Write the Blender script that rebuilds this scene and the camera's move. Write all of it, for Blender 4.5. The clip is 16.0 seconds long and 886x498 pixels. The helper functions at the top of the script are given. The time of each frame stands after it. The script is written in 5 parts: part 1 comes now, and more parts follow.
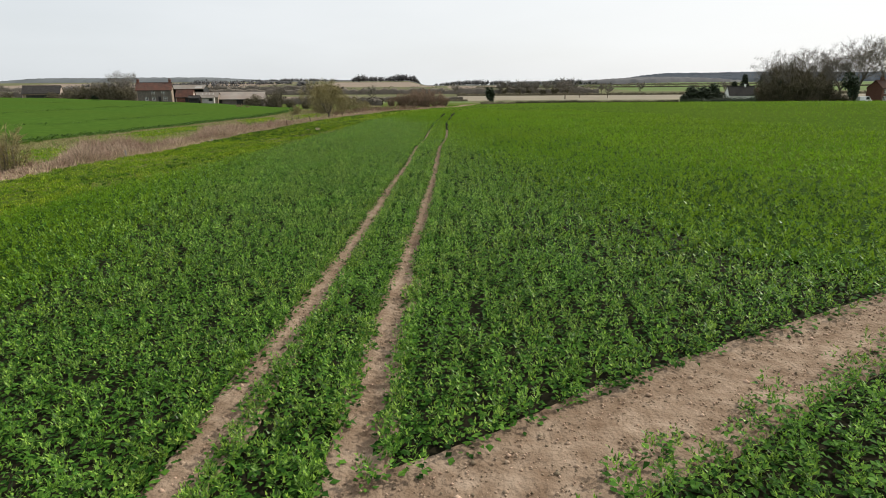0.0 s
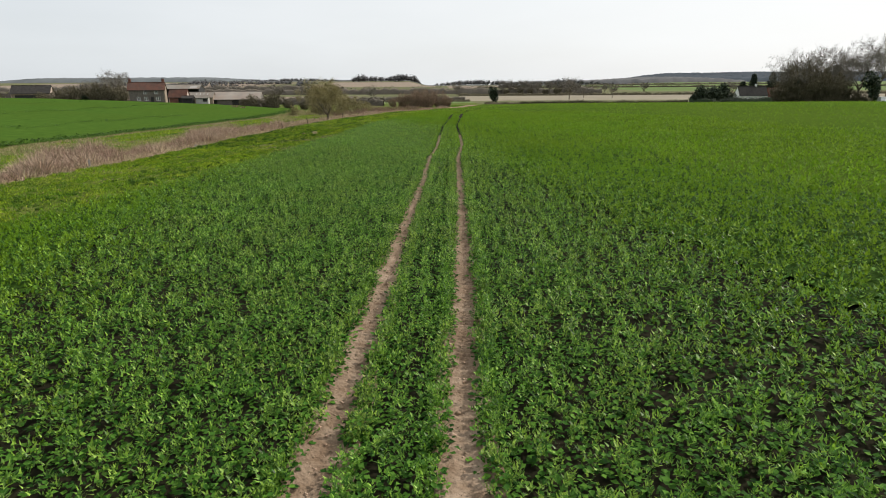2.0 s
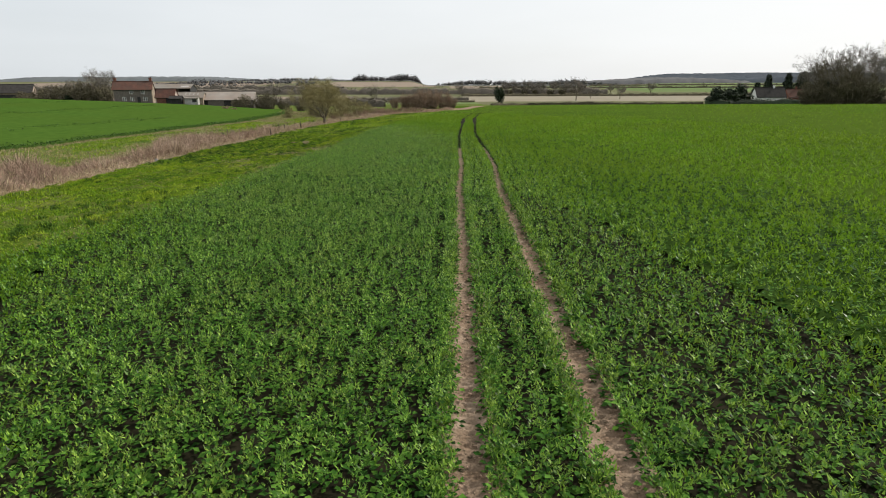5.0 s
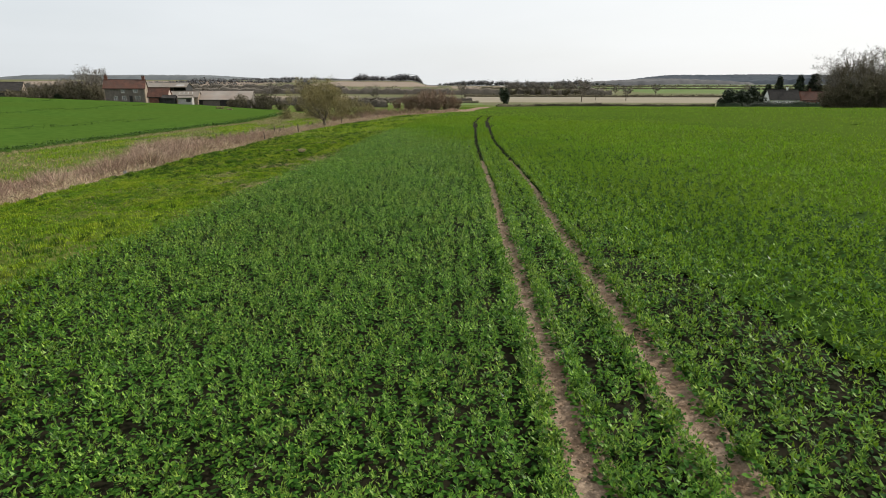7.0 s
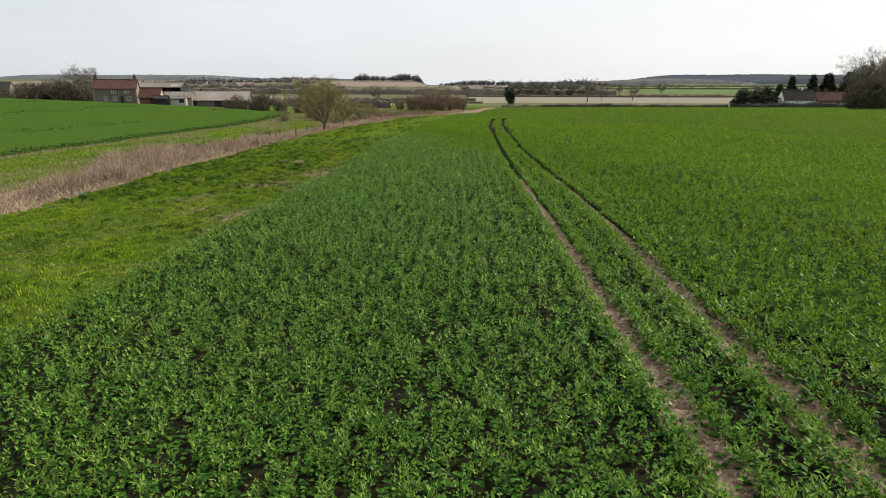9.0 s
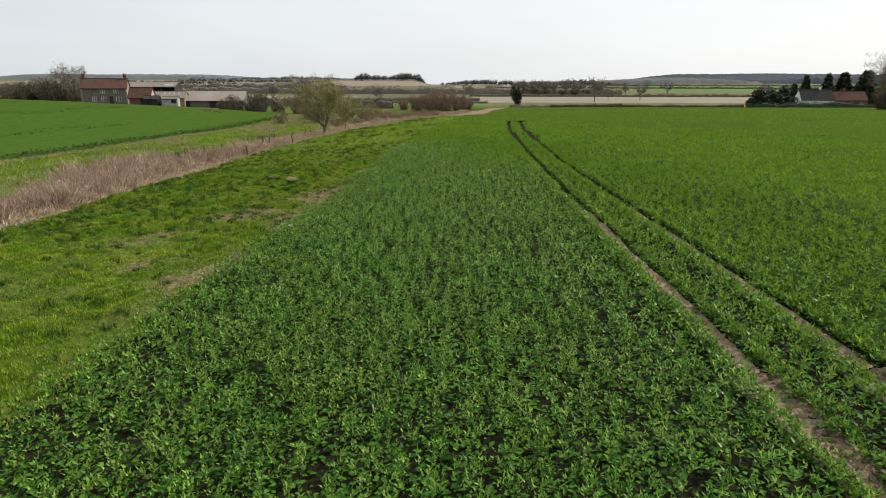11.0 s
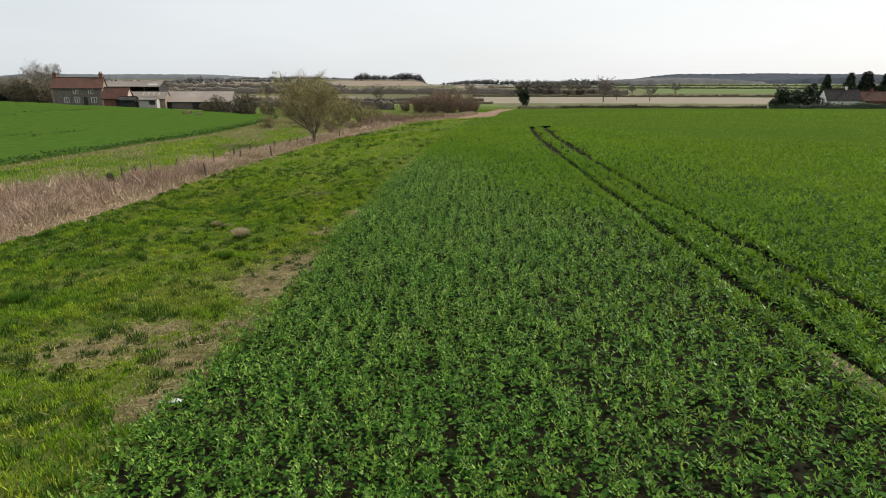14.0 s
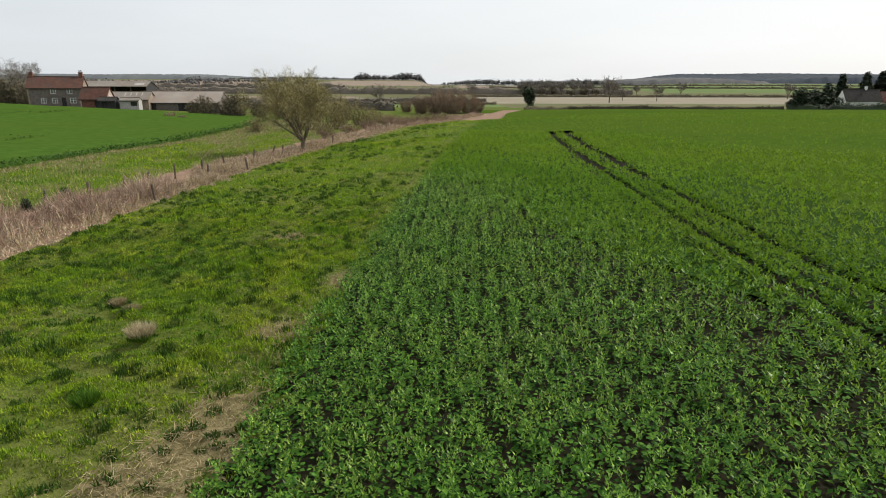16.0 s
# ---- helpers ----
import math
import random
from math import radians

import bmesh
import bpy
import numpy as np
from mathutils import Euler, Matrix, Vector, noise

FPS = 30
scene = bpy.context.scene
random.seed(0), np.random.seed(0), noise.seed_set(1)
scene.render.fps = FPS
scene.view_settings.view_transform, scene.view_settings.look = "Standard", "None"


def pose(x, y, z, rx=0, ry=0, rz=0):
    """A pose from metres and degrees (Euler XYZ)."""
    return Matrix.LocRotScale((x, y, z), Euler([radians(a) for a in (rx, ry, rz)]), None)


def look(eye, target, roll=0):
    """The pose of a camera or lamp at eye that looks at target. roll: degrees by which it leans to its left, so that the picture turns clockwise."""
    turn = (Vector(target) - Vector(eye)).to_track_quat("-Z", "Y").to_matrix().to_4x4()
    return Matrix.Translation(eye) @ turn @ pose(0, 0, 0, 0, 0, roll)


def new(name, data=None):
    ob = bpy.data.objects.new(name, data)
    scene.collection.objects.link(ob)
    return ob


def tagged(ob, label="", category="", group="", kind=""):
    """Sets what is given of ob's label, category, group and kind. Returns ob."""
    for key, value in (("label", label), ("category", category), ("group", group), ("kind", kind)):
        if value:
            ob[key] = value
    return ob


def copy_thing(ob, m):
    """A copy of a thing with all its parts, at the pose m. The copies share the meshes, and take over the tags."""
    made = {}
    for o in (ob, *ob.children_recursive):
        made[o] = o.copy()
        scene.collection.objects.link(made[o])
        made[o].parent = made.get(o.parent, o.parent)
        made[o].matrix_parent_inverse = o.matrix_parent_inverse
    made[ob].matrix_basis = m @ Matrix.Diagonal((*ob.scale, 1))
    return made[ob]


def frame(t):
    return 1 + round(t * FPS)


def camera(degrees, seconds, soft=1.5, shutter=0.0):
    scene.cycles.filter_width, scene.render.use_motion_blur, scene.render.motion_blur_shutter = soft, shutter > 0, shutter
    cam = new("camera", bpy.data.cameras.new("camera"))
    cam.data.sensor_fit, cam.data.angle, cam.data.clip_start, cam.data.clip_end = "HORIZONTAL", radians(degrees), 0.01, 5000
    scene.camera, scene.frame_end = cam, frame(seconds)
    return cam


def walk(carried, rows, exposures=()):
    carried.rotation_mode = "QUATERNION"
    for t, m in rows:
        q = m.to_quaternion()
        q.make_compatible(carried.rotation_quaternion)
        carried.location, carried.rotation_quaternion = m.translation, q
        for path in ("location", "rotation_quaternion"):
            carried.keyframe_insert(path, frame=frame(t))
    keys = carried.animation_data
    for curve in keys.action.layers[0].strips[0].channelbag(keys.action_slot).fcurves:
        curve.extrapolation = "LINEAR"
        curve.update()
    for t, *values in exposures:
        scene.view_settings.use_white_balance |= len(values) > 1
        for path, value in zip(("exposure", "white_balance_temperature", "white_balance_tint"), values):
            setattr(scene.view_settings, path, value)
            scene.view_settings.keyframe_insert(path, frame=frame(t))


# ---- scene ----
cam = camera(74.0, 16.0, soft=1.0)
PATH = [
    (0.0, pose(-0.433, 0.038, 4.194, 74.426, 0.313, -0.797)),
    (0.5, pose(-0.746, 2.037, 4.162, 74.426, 0.313, -0.797)),
    (1.0, pose(-1.048, 4.076, 4.136, 74.426, 0.313, -0.797)),
    (1.5, pose(-1.339, 6.153, 4.116, 74.426, 0.313, -0.797)),
    (2.0, pose(-1.620, 8.270, 4.102, 74.426, 0.313, -0.797)),
    (2.5, pose(-1.889, 10.425, 4.093, 74.426, 0.313, -0.797)),
    (3.0, pose(-2.147, 12.620, 4.090, 74.426, 0.313, -0.797)),
    (3.5, pose(-2.395, 14.854, 4.094, 74.426, 0.313, -0.797)),
    (4.0, pose(-2.631, 17.127, 4.103, 74.426, 0.313, -0.797)),
    (6.5, pose(-4.107, 27.301, 4.288, 74.424, -0.172, -0.677)),
    (7, pose(-4.454, 29.459, 4.274, 74.424, -0.172, -0.677)),
    (7.5, pose(-4.831, 31.634, 4.271, 74.424, -0.172, -0.677)),
    (8, pose(-5.235, 33.828, 4.276, 74.424, -0.172, -0.677)),
    (8.5, pose(-5.668, 36.040, 4.292, 74.424, -0.172, -0.677)),
    (11.0, pose(-7.714, 47.684, 4.277, 74.366, -0.155, -0.595)),
    (11.5, pose(-7.967, 50.129, 4.255, 74.366, -0.155, -0.595)),
    (12.0, pose(-8.215, 52.593, 4.233, 74.366, -0.155, -0.595)),
    (12.5, pose(-8.457, 55.076, 4.211, 74.366, -0.155, -0.595)),
    (13.0, pose(-8.693, 57.578, 4.190, 74.366, -0.155, -0.595)),
    (13.5, pose(-8.924, 60.100, 4.169, 74.366, -0.155, -0.595)),
    (14.0, pose(-9.148, 62.640, 4.148, 74.366, -0.155, -0.595)),
    (14.5, pose(-9.367, 65.199, 4.127, 74.366, -0.155, -0.595)),
    (15.0, pose(-9.580, 67.778, 4.107, 74.366, -0.155, -0.595)),
    (15.5, pose(-9.787, 70.376, 4.086, 74.366, -0.155, -0.595)),
    (16.0, pose(-9.988, 72.992, 4.066, 74.366, -0.155, -0.595)),
]
walk(cam, PATH)

# ---------------------------------------------------------------- light
SUN_AZ, SUN_EL = 62.0, 40.0          # degrees clockwise from +y, and above the horizon
world = bpy.data.worlds.new("world")
scene.world = world
world.use_nodes = True
wn, wl = world.node_tree.nodes, world.node_tree.links
wn.clear()
w_out = wn.new("ShaderNodeOutputWorld")
w_bg = wn.new("ShaderNodeBackground")
w_sky = wn.new("ShaderNodeTexSky")
w_sky.sky_type = "NISHITA"
w_sky.sun_disc = False
w_sky.sun_elevation, w_sky.sun_rotation = radians(SUN_EL), radians(SUN_AZ)
w_sky.air_density, w_sky.dust_density, w_sky.ozone_density = 1.0, 2.5, 1.0
w_co = wn.new("ShaderNodeTexCoord")
w_map = wn.new("ShaderNodeMapping")
w_map.inputs["Scale"].default_value = (1.6, 1.6, 7.0)
w_noise = wn.new("ShaderNodeTexNoise")
w_noise.inputs["Scale"].default_value = 1.3
w_noise.inputs["Detail"].default_value = 6
w_ramp = wn.new("ShaderNodeMapRange")
w_ramp.inputs["From Min"].default_value, w_ramp.inputs["From Max"].default_value = 0.3, 0.7
w_ramp.inputs["To Min"].default_value, w_ramp.inputs["To Max"].default_value = 0.80, 0.94
w_mix = wn.new("ShaderNodeMix")
w_mix.data_type = "RGBA"
# thin high cloud, nearly closed, over a pale blue sky
w_dot = wn.new("ShaderNodeVectorMath")
w_dot.operation = "DOT_PRODUCT"
w_dot.inputs[1].default_value = (math.sin(radians(SUN_AZ)) * math.cos(radians(SUN_EL)), math.cos(radians(SUN_AZ)) * math.cos(radians(SUN_EL)), math.sin(radians(SUN_EL)))
wl.new(w_co.outputs["Generated"], w_dot.inputs[0])
w_glow = wn.new("ShaderNodeMapRange")
w_glow.interpolation_type = "SMOOTHSTEP"
w_glow.inputs["From Min"].default_value, w_glow.inputs["From Max"].default_value = -0.2, 1.0
wl.new(w_dot.outputs["Value"], w_glow.inputs["Value"])
w_veil = wn.new("ShaderNodeMix")
w_veil.data_type = "RGBA"
w_veil.inputs[6].default_value, w_veil.inputs[7].default_value = (8.0, 8.45, 8.8, 1), (10.5, 10.6, 10.6, 1)
wl.new(w_glow.outputs["Result"], w_veil.inputs[0])
wl.new(w_veil.outputs[2], w_mix.inputs[7])
wl.new(w_co.outputs["Generated"], w_map.inputs["Vector"])
wl.new(w_map.outputs["Vector"], w_noise.inputs["Vector"])
wl.new(w_noise.outputs["Fac"], w_ramp.inputs["Value"])
wl.new(w_ramp.outputs["Result"], w_mix.inputs[0])
wl.new(w_sky.outputs["Color"], w_mix.inputs[6])
wl.new(w_mix.outputs[2], w_bg.inputs["Color"])
w_bg.inputs["Strength"].default_value = 0.10
wl.new(w_bg.outputs["Background"], w_out.inputs["Surface"])

sun_data = bpy.data.lights.new("sun", "SUN")
sun_data.energy, sun_data.angle, sun_data.color = 4.2, radians(1.5), (1.0, 0.95, 0.87)
sun = new("sun", sun_data)
sun_dir = Vector((math.sin(radians(SUN_AZ)) * math.cos(radians(SUN_EL)), math.cos(radians(SUN_AZ)) * math.cos(radians(SUN_EL)), math.sin(radians(SUN_EL))))
sun.matrix_world = look(sun_dir * 100, (0, 0, 0))
scene.view_settings.exposure = 0.0

# ---------------------------------------------------------------- materials


def mat(name, cols, scale=1.0, rough=0.9, detail=4, bump=0.0, bump_scale=None, island=0.0, spec=0.3, patch=None, patch_scale=0.1, patch_amount=0.5,
        translucent=0.0, stretch=(1, 1, 1), metal=0.0, obj_random=0.0, coords="Object", blotch=(0.4, 0.62)):
    """A procedural surface: grain between two colours, large patches of a third, islands of uneven tone, relief."""
    m = bpy.data.materials.new(name)
    m.use_nodes = True
    nt = m.node_tree
    n, l = nt.nodes, nt.links
    bsdf = n["Principled BSDF"]
    co = n.new("ShaderNodeTexCoord")
    mp = n.new("ShaderNodeMapping")
    mp.inputs["Scale"].default_value = stretch
    l.new(co.outputs[coords], mp.inputs["Vector"])
    nz = n.new("ShaderNodeTexNoise")
    nz.inputs["Scale"].default_value, nz.inputs["Detail"].default_value = scale, detail
    l.new(mp.outputs["Vector"], nz.inputs["Vector"])
    ramp = n.new("ShaderNodeValToRGB")
    e = ramp.color_ramp.elements
    e[0].position, e[1].position = 0.3, 0.7
    e[0].color, e[1].color = (*cols[0], 1), (*cols[-1], 1)
    if len(cols) > 2:
        k = ramp.color_ramp.elements.new(0.5)
        k.color = (*cols[1], 1)
    l.new(nz.outputs["Fac"], ramp.inputs["Fac"])
    col = ramp.outputs["Color"]
    if patch:
        pz = n.new("ShaderNodeTexNoise")
        pz.inputs["Scale"].default_value, pz.inputs["Detail"].default_value = patch_scale, 5
        l.new(mp.outputs["Vector"], pz.inputs["Vector"])
        mr = n.new("ShaderNodeMapRange")
        mr.inputs["From Min"].default_value, mr.inputs["From Max"].default_value = blotch
        mr.inputs["To Max"].default_value = patch_amount
        l.new(pz.outputs["Fac"], mr.inputs["Value"])
        mx = n.new("ShaderNodeMix")
        mx.data_type = "RGBA"
        l.new(mr.outputs["Result"], mx.inputs[0])
        l.new(col, mx.inputs[6])
        mx.inputs[7].default_value = (*patch, 1)
        col = mx.outputs[2]
    if island or obj_random:
        if obj_random:
            src = n.new("ShaderNodeObjectInfo").outputs["Random"]
            amount = obj_random
        else:
            src = n.new("ShaderNodeNewGeometry").outputs["Random Per Island"]
            amount = island
        mr = n.new("ShaderNodeMapRange")
        mr.inputs["To Min"].default_value, mr.inputs["To Max"].default_value = 1 - amount, 1 + amount
        l.new(src, mr.inputs["Value"])
        hs = n.new("ShaderNodeHueSaturation")
        l.new(mr.outputs["Result"], hs.inputs["Value"])
        mr2 = n.new("ShaderNodeMapRange")
        mr2.inputs["To Min"].default_value, mr2.inputs["To Max"].default_value = 0.5 + 0.025 * amount, 0.5 - 0.025 * amount
        l.new(src, mr2.inputs["Value"])
        l.new(mr2.outputs["Result"], hs.inputs["Hue"])
        l.new(col, hs.inputs["Color"])
        col = hs.outputs["Color"]
    l.new(col, bsdf.inputs["Base Color"])
    bsdf.inputs["Roughness"].default_value = rough
    bsdf.inputs["Specular IOR Level"].default_value = spec
    bsdf.inputs["Metallic"].default_value = metal
    if bump:
        bz = n.new("ShaderNodeTexNoise")
        bz.inputs["Scale"].default_value, bz.inputs["Detail"].default_value = bump_scale or scale * 3, 6
        l.new(mp.outputs["Vector"], bz.inputs["Vector"])
        bp = n.new("ShaderNodeBump")
        bp.inputs["Strength"].default_value, bp.inputs["Distance"].default_value = 1.0, bump
        l.new(bz.outputs["Fac"], bp.inputs["Height"])
        l.new(bp.outputs["Normal"], bsdf.inputs["Normal"])
    if translucent:
        tr = n.new("ShaderNodeBsdfTranslucent")
        l.new(col, tr.inputs["Color"])
        ms = n.new("ShaderNodeMixShader")
        ms.inputs[0].default_value = translucent
        l.new(bsdf.outputs["BSDF"], ms.inputs[1])
        l.new(tr.outputs["BSDF"], ms.inputs[2])
        l.new(ms.outputs["Shader"], n["Material Output"].inputs["Surface"])
    return m


M_SOIL = mat("dry_soil", [(0.160, 0.108, 0.070), (0.235, 0.170, 0.118), (0.31, 0.235, 0.170)], 3.0, 0.95, 8, 0.05, 14, spec=0.1, patch=(0.15, 0.098, 0.062), patch_scale=0.7)
# near-black: the shade under the crop is put into the soil colour
M_SHADESOIL = mat("shade_dark_soil", [(0.010, 0.011, 0.006), (0.024, 0.021, 0.012)], 4.0, 0.95, 8, spec=0.03)
M_LEAF = mat("crop_leaf", [(0.070, 0.176, 0.013), (0.119, 0.256, 0.025), (0.198, 0.35, 0.054)], 1.1, 0.45, 3, island=0.8, spec=0.26,
             patch=(0.165, 0.235, 0.032), patch_scale=0.5, patch_amount=0.5, translucent=0.3)
M_FARLEAF = mat("crop_top_leaf", [(0.098, 0.200, 0.010), (0.128, 0.243, 0.013), (0.165, 0.278, 0.018)], 0.3, 0.7, 4, island=0.22, spec=0.12,
                patch=(0.144, 0.22, 0.014), patch_scale=0.05, patch_amount=0.6, translucent=0.42)
M_BLUELEAF = mat("crop_broad_leaf", [(0.030, 0.090, 0.011), (0.062, 0.152, 0.020)], 1.3, 0.6, 3, island=0.75, spec=0.05, translucent=0.14)
# leaf green taken very dark, so the gaps between plants look shaded
M_MID = mat("crop_shade_leaves", [(0.013, 0.032, 0.003), (0.032, 0.066, 0.007)], 7.0, 0.95, 6, spec=0.03)
M_STAND = mat("far_crop_canopy", [(0.040, 0.074, 0.010), (0.061, 0.100, 0.015)], 1.2, 1.0, 8, spec=0.0, patch=(0.064, 0.097, 0.014), patch_scale=0.03, patch_amount=0.5)
M_MEADOW = mat("meadow_turf", [(0.028, 0.055, 0.005), (0.060, 0.100, 0.010), (0.105, 0.135, 0.018)], 6.0, 0.95, 9, 0.05, 9, spec=0.03, patch=(0.15, 0.13, 0.055), patch_scale=0.3, patch_amount=0.4)
M_CEREAL = mat("young_cereal", [(0.038, 0.080, 0.013), (0.058, 0.108, 0.018)], 0.8, 1.0, 8, spec=0.0, patch=(0.052, 0.088, 0.014), patch_scale=0.04, patch_amount=0.5)
M_EDGECROP = mat("field_edge_leaf", [(0.030, 0.070, 0.012), (0.065, 0.125, 0.022)], 0.8, 0.6, 4, island=0.4, spec=0.1, translucent=0.2)
M_STRAW = mat("straw_litter", [(0.07, 0.064, 0.025), (0.15, 0.125, 0.058), (0.23, 0.19, 0.10)], 4.0, 0.95, 8, spec=0.05)
M_GRASS = mat("meadow_grass", [(0.105, 0.222, 0.009), (0.178, 0.280, 0.014), (0.270, 0.332, 0.030)], 0.5, 0.7, 4, island=0.5, spec=0.12, patch=(0.24, 0.215, 0.06), patch_scale=0.14, patch_amount=0.5, translucent=0.3, blotch=(0.55, 0.72))
M_TUFT = mat("dark_tussock_grass", [(0.055, 0.130, 0.012), (0.095, 0.180, 0.020)], 2.0, 0.7, 3, island=0.35, spec=0.1, translucent=0.2)
M_CLUMP = mat("dark_grass_clump", [(0.030, 0.070, 0.010), (0.060, 0.112, 0.018)], 2.0, 0.7, 3, island=0.35, spec=0.1, translucent=0.2)
M_DRY = mat("dead_grass", [(0.22, 0.18, 0.088), (0.36, 0.30, 0.17)], 1.5, 0.8, 4, island=0.45, translucent=0.2)
M_BLEACHED = mat("bleached_grass", [(0.34, 0.28, 0.16), (0.50, 0.43, 0.28)], 1.5, 0.8, 4, island=0.4, translucent=0.2)
M_BEDDING = mat("stalk_litter", [(0.16, 0.10, 0.07), (0.27, 0.185, 0.125)], 1.5, 0.95, 8, 0.08, 5.0, spec=0.1)
M_REED = mat("dead_stalks", [(0.24, 0.165, 0.115), (0.35, 0.255, 0.185), (0.46, 0.36, 0.265)], 0.5, 0.85, 4, island=0.45, translucent=0.15, patch=(0.20, 0.125, 0.09), patch_scale=0.25)
M_BARK = mat("bark", [(0.10, 0.085, 0.06), (0.17, 0.145, 0.10)], 3.0, 0.9, 6, 0.02, 12)
M_TWIG = mat("olive_twigs", [(0.19, 0.165, 0.075), (0.28, 0.245, 0.115)], 0.5, 0.9, 3, island=0.35, spec=0.1)
M_BROWN = mat("brown_twigs", [(0.19, 0.135, 0.095), (0.29, 0.205, 0.145)], 0.3, 0.9, 3, island=0.35, spec=0.1)
M_GREYTWIG = mat("grey_twigs", [(0.13, 0.118, 0.10), (0.20, 0.178, 0.15)], 0.3, 0.9, 3, island=0.3, spec=0.1)
M_BELT = mat("leafless_belt", [(0.125, 0.11, 0.09), (0.18, 0.156, 0.128)], 0.1, 0.95, 4, island=0.2, spec=0.03)
# pale bluish: far haze is mixed into this wood's base colour
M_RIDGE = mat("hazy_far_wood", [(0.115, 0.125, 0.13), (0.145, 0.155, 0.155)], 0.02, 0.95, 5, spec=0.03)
M_EVERGREEN = mat("evergreen", [(0.022, 0.036, 0.02), (0.045, 0.064, 0.03)], 0.8, 0.8, 4, island=0.5)
M_HEDGE = mat("hedge", [(0.085, 0.078, 0.05), (0.15, 0.13, 0.085)], 0.4, 0.95, 4, island=0.4, spec=0.05)
# greyed and blued in the base colour to imitate distance haze
M_WOODS = mat("hazed_woods", [(0.085, 0.086, 0.088), (0.120, 0.118, 0.117)], 0.02, 0.95, 5, island=0.25, spec=0.05)
M_PINES = mat("hazed_conifers", [(0.036, 0.045, 0.056), (0.052, 0.062, 0.073)], 0.02, 0.95, 5, island=0.25, spec=0.05)
M_POST = mat("weathered_wood", [(0.07, 0.055, 0.042), (0.14, 0.115, 0.09)], 4, 0.9, 6, 0.01, 25, stretch=(3, 3, 0.4))
M_BOARDS = mat("pale_weathered_boards", [(0.26, 0.25, 0.235), (0.42, 0.40, 0.38)], 2.5, 0.85, 6, stretch=(4, 1, 0.5))
M_STUBBLE = mat("stubble", [(0.195, 0.172, 0.125), (0.25, 0.22, 0.165)], 0.05, 0.95, 8, spec=0.05, stretch=(1, 3, 1))
M_PLOUGH = mat("ploughed", [(0.19, 0.15, 0.115), (0.25, 0.20, 0.155)], 0.03, 0.95, 8, spec=0.05, stretch=(1, 3, 1))
M_FARGREEN = mat("far_pasture", [(0.085, 0.130, 0.040), (0.115, 0.152, 0.050)], 0.02, 0.95, 6, spec=0.05)
M_FARDULL = mat("far_dull_pasture", [(0.095, 0.10, 0.048), (0.135, 0.132, 0.068)], 0.02, 0.95, 6, spec=0.03)
M_PANTILE = mat("red_pantiles", [(0.075, 0.040, 0.031), (0.125, 0.060, 0.044)], 1.2, 0.9, 6, 0.03, 5, spec=0.1, patch=(0.065, 0.05, 0.042), patch_scale=0.4)
M_SLATE = mat("dark_roof_tiles", [(0.03, 0.028, 0.026), (0.055, 0.05, 0.046)], 1.2, 0.9, 6, 0.03, 5, spec=0.1)
M_FLINT = mat("flint_and_brick", [(0.10, 0.088, 0.080), (0.175, 0.150, 0.135)], 2.5, 0.9, 6, 0.03, 9)
M_BRICK = mat("red_brick", [(0.125, 0.06, 0.046), (0.195, 0.095, 0.07)], 2.5, 0.9, 6, 0.02, 9, spec=0.1)
M_STONE = mat("pale_stone", [(0.20, 0.155, 0.12), (0.30, 0.245, 0.19)], 1.2, 0.9, 6, 0.03, 6, spec=0.1)
M_SHEETROOF = mat("fibre_cement_roof", [(0.17, 0.155, 0.135), (0.24, 0.22, 0.19)], 0.6, 0.9, 6, spec=0.1, patch=(0.17, 0.125, 0.095), patch_scale=0.15)
M_PINKROOF = mat("lichened_roof", [(0.21, 0.185, 0.16), (0.30, 0.27, 0.235)], 0.5, 0.9, 6, spec=0.1, patch=(0.20, 0.145, 0.115), patch_scale=0.25)
M_RENDER = mat("pale_pink_render", [(0.36, 0.29, 0.25), (0.48, 0.40, 0.35)], 1.0, 0.9, 6, 0.01, 9, spec=0.1, patch=(0.28, 0.2, 0.16), patch_scale=0.6)
M_DARKBOARD = mat("black_boards", [(0.02, 0.02, 0.021), (0.045, 0.043, 0.042)], 2, 0.8, 5, 0.01, 10)
M_WHITE = mat("white_paint", [(0.70, 0.70, 0.68), (0.82, 0.82, 0.80)], 1.5, 0.7, 5)
M_GLASS = mat("window_glass", [(0.02, 0.025, 0.03), (0.035, 0.04, 0.045)], 1, 0.08, 2, spec=0.6)
M_RUBBER = mat("black_rubber", [(0.015, 0.015, 0.015), (0.03, 0.03, 0.03)], 5, 0.8, 3)
M_CARPAINT = mat("white_car_paint", [(0.66, 0.67, 0.68), (0.74, 0.75, 0.76)], 2, 0.3, 3, spec=0.5)

# ---------------------------------------------------------------- mesh helpers


def mesh_np(name, V, T, mats, index=None):
    """A mesh from an array of vertices and one of triangles."""
    me = bpy.data.meshes.new(name)
    V = np.ascontiguousarray(V, dtype=np.float32)
    T = np.ascontiguousarray(T, dtype=np.int32)
    n = len(T)
    me.vertices.add(len(V))
    me.vertices.foreach_set("co", V.ravel())
    me.loops.add(n * 3)
    me.loops.foreach_set("vertex_index", T.ravel())
    me.polygons.add(n)
    me.polygons.foreach_set("loop_start", np.arange(0, n * 3, 3, dtype=np.int32))
    for m in mats:
        me.materials.append(m)
    if index is not None:
        me.polygons.foreach_set("material_index", np.ascontiguousarray(index, dtype=np.int32))
    me.update(calc_edges=True)
    return me


